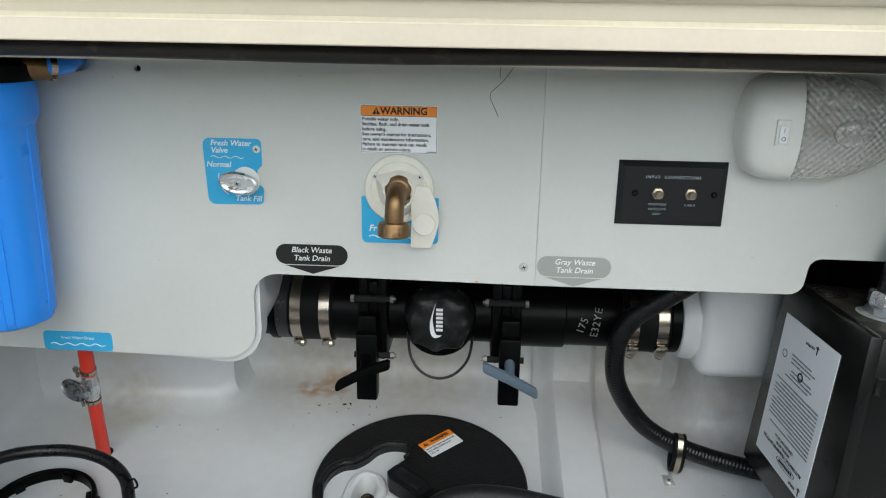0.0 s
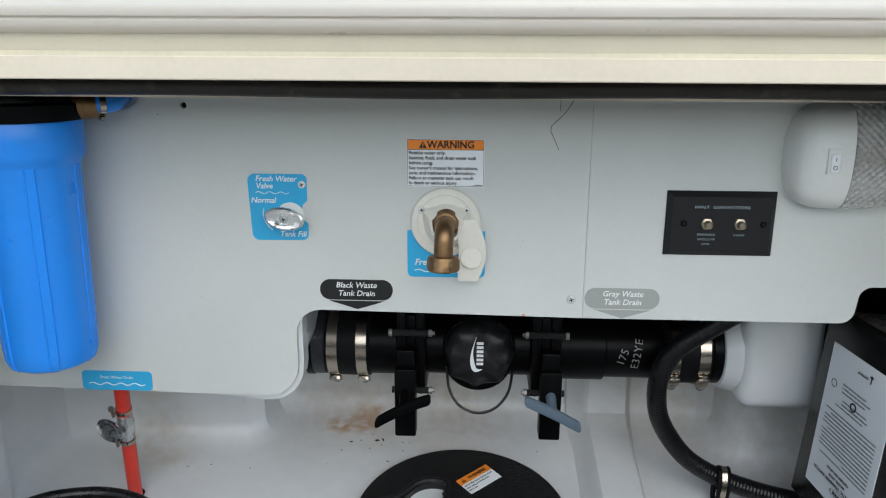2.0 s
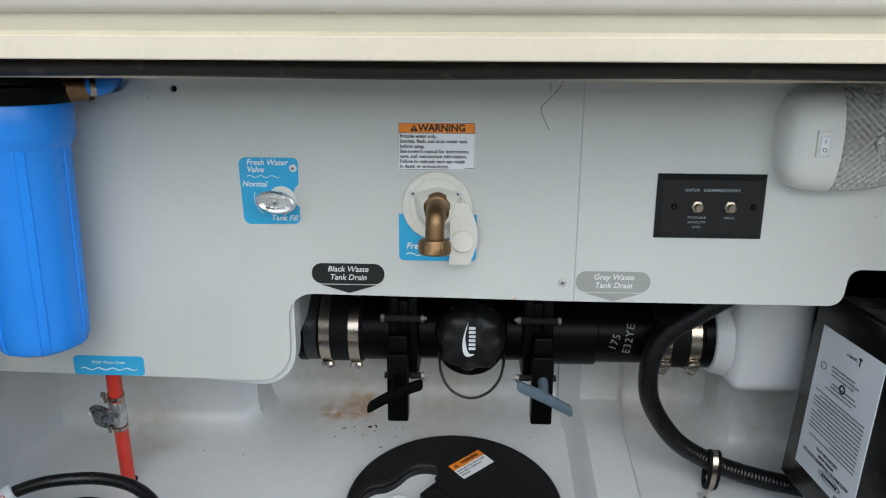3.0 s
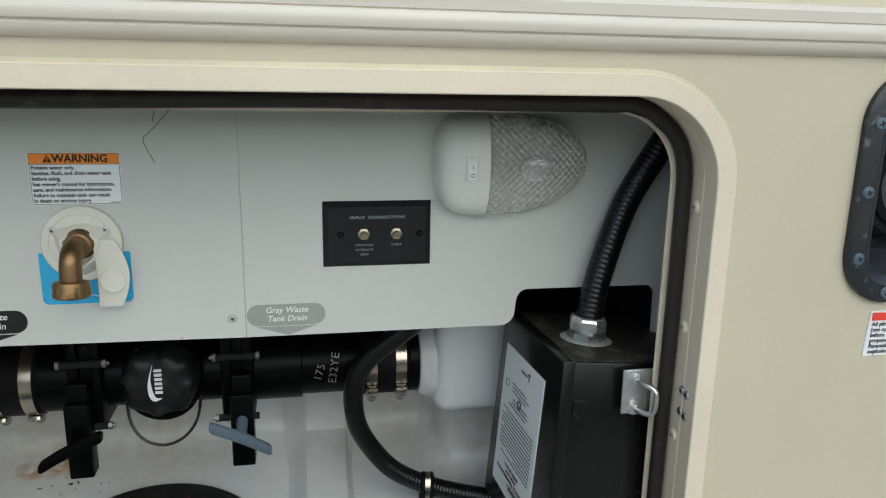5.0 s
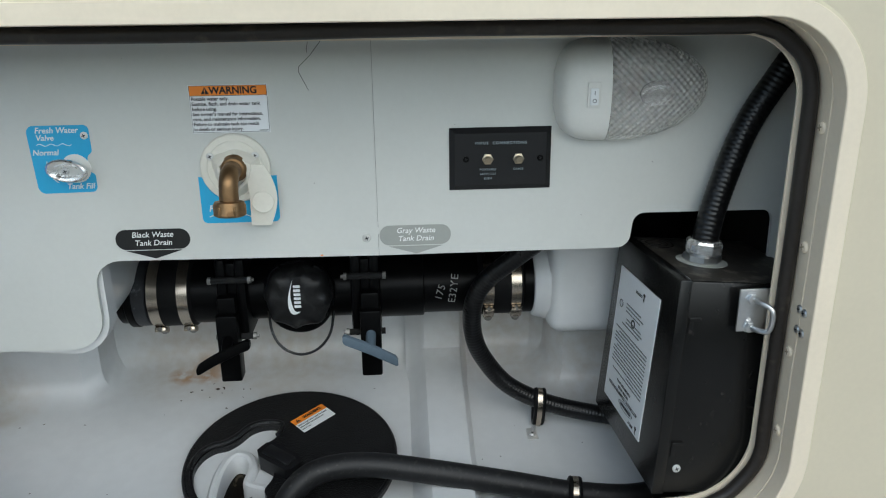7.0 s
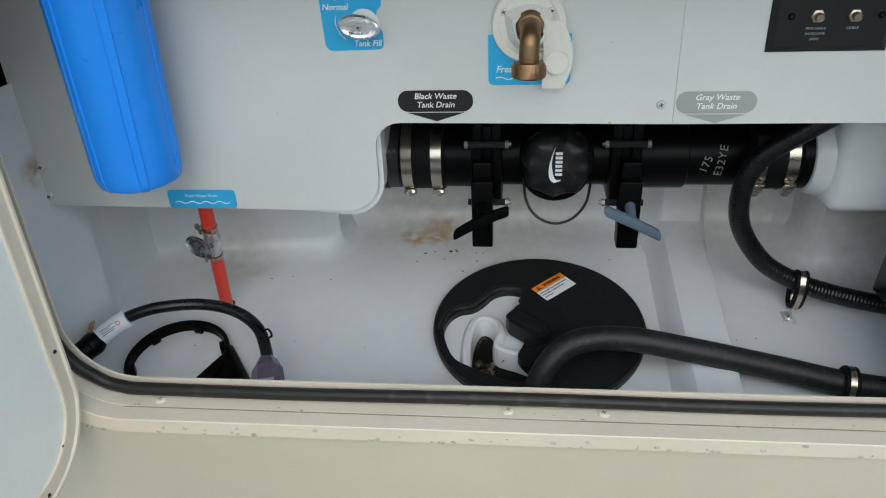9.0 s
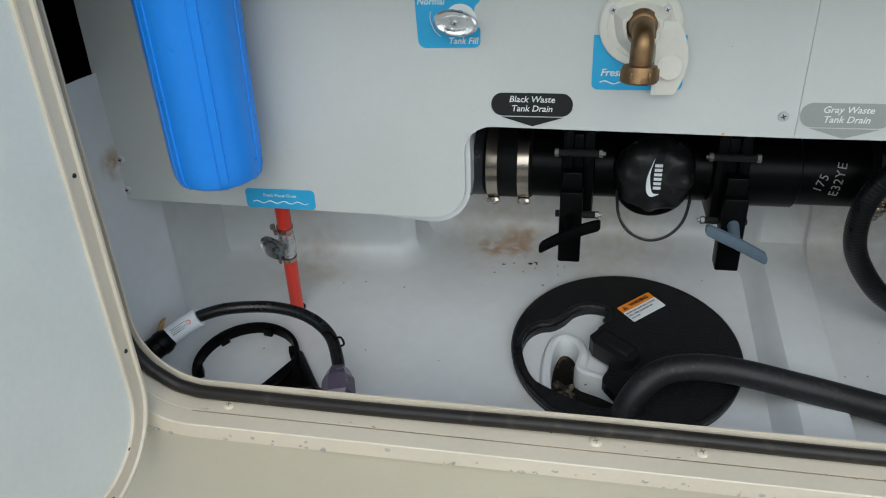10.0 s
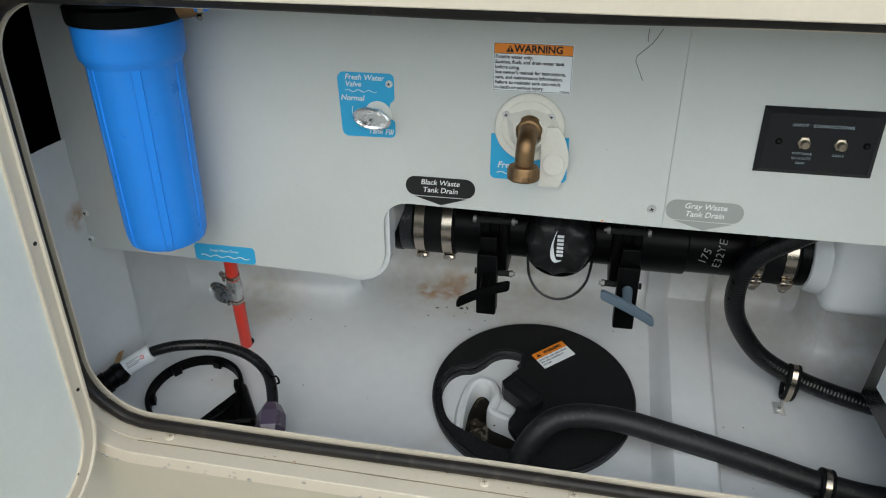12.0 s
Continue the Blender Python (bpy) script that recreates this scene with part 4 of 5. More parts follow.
along("rubber_coupling", -0.1190, -0.0540, 0.0500, RUBBER, "thick black rubber coupling", 0.004)
along("rubber_coupling", 0.3455, 0.4125, 0.0500, RUBBER, "thick black rubber coupling", 0.004)
for x, w in ((-0.1070, (0.1, -0.45, -1)), (-0.0665, (0.1, -0.45, -1)), (0.3595, (-0.1, -1.0, -0.75)), (0.3990, (-0.1, -1.0, -0.75))):
    hose_clamp("hose_clamp", pipe, (x, PY, PZ), (1, 0, 0), 0.0502, 0.0145, w)
along("pipe_socket", 0.410, 0.426, 0.0492, ABS)
along("pipe_socket", -0.140, -0.118, 0.0485, WEATHERED)
bm = bmesh.new()
rod(bm, (0.094, PY, PZ), (0.094, 0.965, PZ - 0.004), 0.046, seg=36, bevel=0.002)
part("tee_branch", bm, ABS, pipe)
for words, x, z, tilt in (("175", 0.2905, 0.822, 72), ("E32YE", 0.3095, 0.826, 82)):
    a = 0.0448
    ob = lettering(words, 0.0150, SCRIBE, pipe, Matrix.Translation((x, PY - a, z)) @ pose(0, 0, 0, 90, 0, 0) @ pose(0, 0, 0, 0, 0, tilt), "CENTER", 0, -0.00005, 1.1, "marker_writing")
    for v in ob.data.vertices:
        h = v.co.z - PZ
        v.co.y = PY - math.sqrt(max(0, (0.0449 + 0.0002) ** 2 - h * h))

# ---- gate valves ----


def gate_valve(x, lean, handle_material, colour):
    v = thing("gate_valve", "black waste gate valve with a " + colour + " pull handle", "valve", "gate valves")
    bm = bmesh.new()
    for dx in (-0.013, 0.013):
        block(bm, (x + dx - 0.0075, 0.966, 0.764), (x + dx + 0.0075, 1.075, 0.885), 0.006)
    block(bm, (x - 0.009, 0.972, 0.772), (x + 0.009, 1.070, 0.878), 0.004)
    part("body", bm, ABS, v)
    bx = x - 0.006 * lean
    bm = bmesh.new()
    block(bm, (bx - 0.0142, 0.942, 0.714), (bx + 0.0142, 0.968, 0.812), 0.0025)
    block(bm, (bx - 0.0125, 0.952, 0.800), (bx + 0.0125, 0.985, 0.835), 0.003)
    part("slide_guide", bm, ABS, v)
    for y, z, sides in ((0.962, 0.857, (-1, 1)), (0.966, 0.772, (lean,))):
        bm = bmesh.new()
        rod(bm, (x - 0.026, y, z), (x + 0.026, y, z), 0.0045, seg=10)
        part("bolt_sleeve", bm, DARK, v)
        for side in sides:
            bm = bmesh.new()
            lathe(bm, [(0.0052, 0), (0.0052, 0.0045), (0.0026, 0.0047), (0.0026, 0.008 if side == lean else 0.0048), (0, 0.008 if side == lean else 0.0048)], aim((x + side * 0.0245, y, z), (side, 0, 0)), 6)
            part("bolt", bm, BOLT, v, smooth=False)
    hz = 0.768
    bm = bmesh.new()
    rod(bm, (bx, 0.950, hz + 0.012), (bx, 0.919, hz), 0.0075, 0.006, 14)
    s = 1 if lean > 0 else -1
    pts = spline([(bx - 0.0365, 0.911, hz - s * 0.0190), (bx - 0.018, 0.9145, hz - s * 0.0090), (bx, 0.916, hz), (bx + 0.018, 0.9145, hz + s * 0.0090), (bx + 0.0365, 0.911, hz + s * 0.0175)], 8)
    n = len(pts)
    rows = []
    for i, p in enumerate(pts):
        u = i / (n - 1) * 2 - 1
        w = 0.0086 * (1 - 0.06 * u * u) * math.sqrt(max(0.30, 1 - max(0.0, (abs(u) - 0.86) / 0.14) ** 2))
        rows.append([bm.verts.new(p + Vector((0, d, h))) for d, h in ((-0.004, -w * 0.8), (-0.0055, 0), (-0.004, w * 0.8), (0, w), (0.004, w * 0.7), (0.004, -w * 0.7), (0, -w))])
    for a, b in zip(rows, rows[1:]):
        for j in range(7):
            bm.faces.new((a[j], a[(j + 1) % 7], b[(j + 1) % 7], b[j]))
    bm.faces.new(rows[0])
    bm.faces.new(rows[-1])
    part("pull_handle", bm, handle_material, v, colour + " curved pull handle")
    return v


gate_valve(0.003, 1, ABS, "black")
gate_valve(0.1855, -1, SLATE, "slate blue")

# ---- drain cap ----
dcap = thing("drain_cap", "black twist-on drain cap with a tether cord")
dcap.parent = pipe
m = aim((0.095, 0.968, PZ + 0.013), (0, -1, -0.05))
bm = bmesh.new()
tmp = bmesh.new()
lathe(tmp, [(0.0455, 0), (0.0462, 0.003), (0.0460, 0.012), (0.0448, 0.020), (0.0418, 0.0275), (0.036, 0.0325), (0.026, 0.0345), (0.012, 0.0352), (0, 0.0353)], None, 64)
for v in tmp.verts:
    a = math.atan2(v.co.y, v.co.x)
    r = v.co.xy.length
    if r > 0.030:
        v.co.xy *= 1 + (0.055 * max(0, math.cos(8 * a + 0.9)) + 0.030 * math.cos(4 * a + math.pi) - 0.020) * min(1, (r - 0.030) / 0.012)
        v.co.z += 0.0022 * math.cos(8 * a + 0.9) * (v.co.z > 0.01)
add(bm, tmp, m)
part("shell", bm, CAPSKIN, dcap)
bm = bmesh.new()
lathe(bm, [(0.0400, -0.010), (0.0485, -0.009), (0.0490, -0.003), (0.0470, 0.0015), (0.0400, 0.002)], m, 40)
part("rim_band", bm, ABS, dcap)
for a, w in ((138, 0.008), (165, 0.006), (190, 0.009), (222, 0.007), (38, 0.008), (322, 0.008)):
    bm = bmesh.new()
    block(bm, (-w, 0.0415, 0.001), (w, 0.0498, 0.013), 0.0018, m @ pose(0, 0, 0, 0, 0, a))
    part("bayonet_lug", bm, ABS, dcap)
bm = bmesh.new()
logo = spline([(-0.0045, 0.026, 0), (-0.0105, 0.018, 0), (-0.0105, 0.000, 0), (-0.0035, -0.024, 0), (-0.0075, -0.002, 0), (-0.0035, 0.020, 0), (0.0045, 0.022, 0)], 5, True)
sheet(bm, [(p.x, p.y) for p in logo], -0.0003, 0.0003, m=m @ pose(0, 0.008, 0.0356, 90, 0, 0))
part("pale_swoosh", bm, STICKER, dcap, "pale curved emblem")
bm = bmesh.new()
for i in range(6):
    block(bm, (-0.0030, 0.021 - i * 0.0058, 0.0346), (0.0058, 0.0245 - i * 0.0058, 0.0360), 0.0, m)
part("emblem_bars", bm, STICKER, dcap)
bm = bmesh.new()
tube(bm, spline([(0.052, 0.962, 0.810), (0.056, 0.955, 0.780), (0.070, 0.949, 0.759), (0.094, 0.946, 0.750), (0.118, 0.948, 0.757), (0.135, 0.954, 0.777), (0.141, 0.962, 0.807)], 8), 0.0019, 8)
part("tether_cord", bm, CORD, dcap, "thin black tether cord")

# ---- floor hatch ----
FLAT = pose(0, 0, 0, -90, 0, 0)
HATCH = Matrix.Translation((HX, HY, slope(HY))) @ pose(0, 0, 0, TILT, 0, 0)
hatch = thing("floor_hatch", "round pebbled black plastic hose hatch lying on the tub floor", "hatch")
grip = [(-0.131, -0.022), (-0.126, 0.008), (-0.111, 0.025), (-0.094, 0.030), (-0.079, 0.043), (-0.065, 0.062), (-0.045, 0.071), (-0.022, 0.066), (-0.022, 0.046), (-0.034, 0.026), (-0.021, 0.002), (-0.020, -0.040), (-0.028, -0.066), (-0.010, -0.095), (-0.030, -0.110), (-0.085, -0.088), (-0.115, -0.066)]
grip_loop = [(p.x, p.y) for p in spline([(x, y, 0) for x, y in grip], 4, True)]
circle = [(0.146 * math.cos(a * math.pi / 40), 0.146 * math.sin(a * math.pi / 40)) for a in range(80)]
bm = bmesh.new()
sheet(bm, circle, -0.010, 0.0, [grip_loop], FLAT)
sheet(bm, [(x * 0.972, y * 0.972) for x, y in circle], -0.0135, -0.010, [[(x * 1.03 if x < -0.03 else x, y) for x, y in grip_loop]], FLAT)
bm.transform(HATCH)
part("disc", bm, PEBBLE, hatch, smooth=False)
bm = bmesh.new()
tube(bm, [HATCH @ Vector((x * 0.985, y * 0.985, 0.0095)) for x, y in circle], 0.0035, 8, True)
part("rim", bm, PEBBLE, hatch)
bm = bmesh.new()
tube(bm, [HATCH @ Vector((x - 0.004 if x < -0.04 else x, y + 0.003, 0.0135)) for x, y in grip_loop[:34]], 0.0042, 8)
part("grip_lip", bm, PEBBLE, hatch)
bm = bmesh.new()
LB = HATCH @ pose(-0.014, -0.017, 0, 0, 0, -38) @ Matrix.Diagonal((0.82, 0.72, 1, 1))
sheet(bm, fillet([(-0.040, -0.012, 0.003), (-0.026, -0.022, 0.004), (0.034, -0.022, 0.005), (0.040, -0.010, 0.004), (0.040, 0.014, 0.004), (0.026, 0.022, 0.004), (-0.034, 0.022, 0.004), (-0.040, 0.012, 0.003)], 3), -0.030, -0.006, m=LB @ FLAT)
part("latch_block", bm, PLATE, hatch)
bm = bmesh.new()
block(bm, (-0.028, -0.013, 0.029), (0.030, 0.012, 0.0335), 0.002, LB)
part("latch_ridge", bm, PLATE, hatch)
hl = thing("hatch_label", "small white label with orange warning header on the hatch", "label")
HL = HATCH @ pose(0.023, 0.079, 0.0138, 0, 0, 42) @ Matrix.Diagonal((0.90, 1.05, 1, 1))
bm = bmesh.new()
block(bm, (-0.032, -0.017, 0), (0.032, 0.0035, 0.0006), 0, HL)
part("backing", bm, STICKER, hl)
bm = bmesh.new()
block(bm, (-0.032, 0.0035, 0), (0.032, 0.0155, 0.0007), 0, HL)
part("header", bm, ORANGE, hl, "orange header band")
lettering("WARNING", 0.0074, INK, hl, HL @ pose(0.006, 0.0095, 0.0010), bold=0.0003)
alert_triangle(hl, HL @ pose(-0.023, 0.0095, 0.0010, -90, 0, 0), 0.0042)
for i, words in enumerate(("Service inlet access must be closed", "when utility connections are", "not in use.")):
    lettering(words, 0.0047, GREYINK, hl, HL @ pose(-0.030, -0.0006 - i * 0.0050, 0.0009), "LEFT", wide=0.86, bold=0.00008, name="fine_print")
lipt = thing("pit_lip", "wavy white plastic lip round the hose opening", "lip")
bm = bmesh.new()
rim = [Vector((x, y, slope(y))) for x, y in pit(0)[1:27]]
area = sum(a.x * b.y - b.x * a.y for a, b in zip(rim, rim[1:] + rim[:1]))
rows = []
for i, q in enumerate(rim):
    way = (rim[min(i + 1, len(rim) - 1)] - rim[max(i - 1, 0)]).normalized()
    out = Vector((way.y, -way.x, 0)) * (1 if area > 0 else -1)
    wob = 0.0006 * math.sin(i * 0.9)
    rows.append([bm.verts.new(q + out * o + Vector((0, 0, h + wob))) for o, h in ((0.0125, -0.001), (0.0110, 0.0035), (0.0080, 0.0060), (0.0025, 0.0065), (-0.0015, 0.0040), (-0.0030, -0.002), (-0.0030, -0.024), (0.0, -0.024))])
for p, q in zip(rows, rows[1:]):
    for k in range(7):
        bm.faces.new((p[k], p[k + 1], q[k + 1], q[k]))
part("lip", bm, TUB, lipt)
rnd = random.Random(5)
bm = bmesh.new()
cx, cy = HX - 0.045, HY - 0.060
for k in range(150):
    x, y = rnd.uniform(-0.055, 0.07), rnd.uniform(-0.07, 0.07)
    s = rnd.uniform(0.003, 0.009)
    tmp = bmesh.new()
    bmesh.ops.create_icosphere(tmp, subdivisions=1, radius=s)
    for v in tmp.verts:
        v.co *= rnd.uniform(0.7, 1.25)
    add(bm, tmp, Matrix.Translation((cx + x, cy + y, slope(cy + y) - 0.073 + rnd.uniform(0, 0.008))))
tagged(part("gravel", bm, GRAVEL, smooth=False), "brown-grey gravel seen through the hose opening", "gravel", kind="stuff")

# ---- hoses and conduit ----
sewer = thing("black_hose", "thick black rubber hose running out of the hatch", "hose")
bm = bmesh.new()
tube(bm, spline([(0.056, 0.770, 0.545), (0.070, 0.790, 0.592), (0.090, 0.808, 0.626), (0.122, 0.824, 0.643), (0.180, 0.831, 0.645), (0.262, 0.827, 0.633), (0.370, 0.818, 0.614), (0.450, 0.802, 0.605), (0.530, 0.796, 0.601), (0.590, 0.815, 0.606), (0.625, 0.850, 0.640)], 8), 0.0160, 20)
part("tubing", bm, HOSE, sewer)


def cushion_clamp(p, way, r, foot, tall=1.0, with_foot=True):
    c = thing("cushion_clamp", "steel strap clamp with a black rubber cushion", "clamp", "cushion clamps")
    p, way = Vector(p), Vector(way).normalized()
    up = (UP - way * UP.dot(way)).normalized()
    side = way.cross(up)
    ring = [p + side * (r + 0.002) * math.cos(a * math.pi / 16) + up * (r + 0.002) * tall * math.sin(a * math.pi / 16) - up * (tall - 1) * r for a in range(32)]
    bm = bmesh.new()
    for s in (-1, 1):
        tube(bm, [q + way * 0.0055 * s for q in ring], 0.0033, 8, True)
    part("rubber_cushion", bm, RUBBER, c)
    bm = bmesh.new()
    n = len(ring)
    loops = [[bm.verts.new(p + (q - p) * k + way * w) for q in ring] for k, w in ((1.10, -0.0035), (1.16, -0.0035), (1.16, 0.0035), (1.10, 0.0035))]
    for a, b in zip(loops, loops[1:] + loops[:1]):
        for i in range(n):
            bm.faces.new((a[i], a[(i + 1) % n], b[(i + 1) % n], b[i]))
    part("steel_strap", bm, STEEL, c)
    if with_foot:
        bm = bmesh.new()
        block(bm, (-0.0075, -0.011, 0.0), (0.0075, 0.013, 0.0018), 0.0005, aim(foot, UP))
        low = min(ring, key=lambda q: q.z)
        tube(bm, [low + Vector((0, 0, 0.004)), low.lerp(Vector(foot), 0.6), Vector(foot) + UP * 0.001], 0.0042, 8, flat=0.35)
        part("foot", bm, SCREWHEAD, c)
        screw(c, Vector(foot) + UP * 0.0018, UP, 0.0048, SCREWHEAD)
    return c


cushion_clamp((0.450, 0.802, 0.605), (1, -0.15, -0.05), 0.0172, (0.452, 0.778, slope(0.778)), 1.0)
cond = thing("black_conduit", "black ribbed liquid-tight conduit looping to the switch box", "conduit")
bm = bmesh.new()
tube(bm, even(spline([(0.425, 0.905, 0.925), (0.385, 0.922, 0.888), (0.348, 0.938, 0.850), (0.333, 0.948, 0.808), (0.337, 0.960, 0.756), (0.356, 0.968, 0.714), (0.388, 0.968, 0.676), (0.436, 0.964, 0.650), (0.490, 0.955, 0.636), (0.552, 0.940, 0.630)], 30), 0.0012), 0.0129, 16, ripple=0.024, every=2)
part("tubing", bm, CONDUIT, cond)
cushion_clamp((0.434, 0.962, 0.650), (1, -0.12, -0.05), 0.0150, (0.421, 0.943, slope(0.943) + 0.0005), 1.65)

# ---- transfer switch box ----
FT, FB, BT, BB = Vector((0.5290, 0.714, 0.929)), Vector((0.5090, 0.692, 0.684)), Vector((0.5233, 0.906, 0.921)), Vector((0.5030, 0.906, 0.679))
u = (FT - FB + BT - BB).normalized()
bk = BT - FT
bk = (bk - u * bk.dot(u)).normalized()
rt = bk.cross(u)
BOX = Matrix.Translation(FT) @ Matrix((rt, bk, u)).transposed().to_4x4()
W, H = 0.165, (FT - FB).length
sbox = thing("switch_box", "black steel transfer switch box with a white instruction label", "switch box")


def wedge(bm, x0, x1, grow=0.0):
    """The tapered body of the box between two depths from its left side."""
    mid = (FT + FB + BT + BB) / 4
    tmp = bmesh.new()
    vs = [tmp.verts.new(c + (c - mid) * grow + rt * x) for x in (x0, x1) for c in (FT, FB, BB, BT)]
    for f in ((0, 1, 2, 3), (7, 6, 5, 4), (0, 4, 5, 1), (1, 5, 6, 2), (2, 6, 7, 3), (3, 7, 4, 0)):
        tmp.faces.new([vs[k] for k in f])
    bmesh.ops.bevel(tmp, geom=tmp.edges[:], offset=0.0016, segments=2, affect="EDGES", profile=0.5)
    add(bm, tmp)


bm = bmesh.new()
wedge(bm, 0.011, W)
part("enclosure", bm, ENAMEL, sbox)
bm = bmesh.new()
wedge(bm, -0.001, 0.0125, 0.012)
part("lid", bm, ENAMEL, sbox)
FRONTWAY = (FB - FT).normalized()
fn = rt.cross(FRONTWAY).normalized()
fn = fn if fn.y < 0 else -fn
FACE = Matrix.Translation(FT) @ Matrix((rt, -fn, -FRONTWAY)).transposed().to_4x4()
for z in (-0.047, -0.192):
    bm = bmesh.new()
    block(bm, (0.014, -0.002, z - 0.010), (0.019, 0.001, z + 0.006), 0.0006, FACE)
    block(bm, (0.014, -0.003, z + 0.004), (0.027, 0.001, z + 0.0075), 0.0006, FACE)
    part("lid_catch", bm, ENAMEL, sbox)
screw(sbox, FACE @ Vector((0.024, -0.0002, -H + 0.030)), fn, 0.0048)
ed = ((BT + BB) - (FT + FB)).normalized()
eu = (u - ed * u.dot(ed)).normalized()
en = ed.cross(eu)
en = en if en.x < 0 else -en
lc = Vector((0.5157, 0.814, 0.8015)) + en * 0.0022
TXT = Matrix.Translation(lc + en * 0.0008) @ Matrix((ed, -eu, en)).transposed().to_4x4() @ Matrix.Diagonal((1.20, 0.985, 1, 1))
bm = bmesh.new()
block(bm, (-0.0545, -0.0905, -0.0016), (0.0545, 0.0905, -0.0004), 0, TXT)
part("instruction_label", bm, STICKER, sbox, "white instruction label, upside down")
for words, size, x, y in (("AUTOMATIC TRANSFER SWITCH", 0.0058, 0, 0.0655), ("MODEL 40100", 0.0048, 0, 0.0590), ("120/240V 50A 60 Hz", 0.0048, 0, 0.0525), ("INPUT", 0.0046, -0.030, 0.084), ("OUTPUT", 0.0046, -0.004, -0.076)):
    lettering(words, size, INK, sbox, TXT @ pose(x, y, 0), bold=0.0001, wide=1.0)
bm = bmesh.new()
lathe(bm, [(0.020, -0.0001), (0.020, 0.0003), (0.019, 0.0003), (0.019, -0.0001), (0.020, -0.0001)], TXT @ pose(-0.012, 0.0745, 0) @ Matrix.Diagonal((1, 0.24, 1, 1)), 28)
for i in range(7):
    block(bm, (-0.026 + i * 0.0042, 0.0728, -0.0002), (-0.0230 + i * 0.0042, 0.0765, 0.0002), 0, TXT)
part("emblem_bars", bm, INK, sbox)
rnd = random.Random(4)
bm = bmesh.new()
for i in range(21):
    y = 0.043 - i * 0.0047
    if i in (13, 17):
        continue
    x = -0.045
    end = 0.044 - (rnd.random() * 0.05 if rnd.random() < 0.4 else 0.0)
    if i > 13:
        x, end = -0.026 + rnd.random() * 0.01, 0.030 - rnd.random() * 0.012
    while x < end:
        w = 0.003 + rnd.random() * 0.007
        block(bm, (x, y - 0.0007, -0.0002), (min(x + w, end), y + 0.0007, 0.0002), 0, TXT)
        x += w + 0.0012
tagged(part("fine_print", bm, GREYINK, sbox), kind="stuff")
bm = bmesh.new()
lathe(bm, [(0.0055, -0.0001), (0.0055, 0.0003), (0.0035, 0.0003), (0.0035, -0.0001), (0.0055, -0.0001)], TXT @ pose(0.0, -0.034, 0), 10)
part("round_mark", bm, INK, sbox)
bm = bmesh.new()
lathe(bm, [(0.0050, -0.0001), (0.0050, 0.0003), (0.0043, 0.0003), (0.0043, -0.0001), (0.0050, -0.0001)], TXT @ pose(0.039, -0.045, 0), 16)
part("round_mark", bm, INK, sbox)
for x, y in ((-0.044, 0.083), (-0.018, -0.0765)):
    bm = bmesh.new()
    block(bm, (x - 0.0007, y - 0.005, -0.0001), (x + 0.0007, y + 0.005, 0.0003), 0, TXT)
    block(bm, (x - 0.0024, y - 0.004, -0.0001), (x + 0.0024, y - 0.0020, 0.0003), 0, TXT)
    part("flow_arrow", bm, INK, sbox)
bm = bmesh.new()
depth = (BT - FT).length
block(bm, (0.014, 0.004, -0.0004), (W - 0.003, depth - 0.006, 0.0007), 0.0003, BOX)
part("top_plate", bm, DUSTY, sbox, "dust-covered top")
# conduit hub on top of the box
hub_p = BOX @ Vector((0.058, 0.080, 0.0))
bm = bmesh.new()
lathe(bm, [(0.0290, 0), (0.0290, 0.0015), (0.0200, 0.0022), (0, 0.0022)], aim(hub_p, u), 36)
hubw = part("washer", bm, GREYFILM, sbox, "grey sealing washer")
gland = thing("conduit_gland", "zinc-plated conduit connector screwed into the switch box", "connector")
bm = bmesh.new()
lathe(bm, [(0.0205, 0.002), (0.0218, 0.003), (0.0218, 0.009), (0.0200, 0.0105), (0.0180, 0.011)], aim(hub_p, u), 8)
part("lower_nut", bm, ZINC, gland, smooth=False)
bm = bmesh.new()
lathe(bm, [(0.0170, 0.010), (0.0205, 0.012), (0.0215, 0.0135), (0.0215, 0.0235), (0.0200, 0.0265), (0.0175, 0.0275)], aim(hub_p, u) @ pose(0, 0, 0, 0, 0, 20), 8)
part("compression_nut", bm, CHROME, gland, smooth=False)
for i in range(3):
    bm = bmesh.new()
    r = 0.024 - i * 0.007
    tube(bm, [BOX @ Vector((0.030 + r * math.cos(a * math.pi / 16), 0.158 + r * math.sin(a * math.pi / 16), 0.0003)) for a in range(32)], 0.0009, 6, True)
    part("knockout_ring", bm, ENAMEL, sbox)
feed = thing("feed_conduit", "thick black ribbed conduit rising from the switch box", "conduit")
p0 = hub_p + u * 0.020
bm = bmesh.new()
tube(bm, even(spline([p0, p0 + Vector((0.011, 0.006, 0.050)), (0.6250, 0.810, 1.070), (0.6560, 0.806, 1.130), (0.6990, 0.800, 1.200), (0.740, 0.790, 1.270)], 26), 0.0014), 0.0147, 18, ripple=0.030, every=2)
part("tubing", bm, CONDUIT, feed)
# latch bracket on the front of the box
brk = thing("latch_bracket", "zinc-plated striker bracket with a bent steel loop", "bracket")
BR = Matrix.Translation((0.601, 0.698, 0.899)) @ pose(0, 0, 0, 0, 0, 0)
bm = bmesh.new()
block(bm, (-0.014, 0.001, -0.024), (0.030, 0.0040, 0.024), 0.001, BR)
block(bm, (0.026, -0.001, -0.024), (0.037, 0.0040, 0.024), 0.001, BR)
part("bracket_plate", bm, ZINC, brk)
bm = bmesh.new()
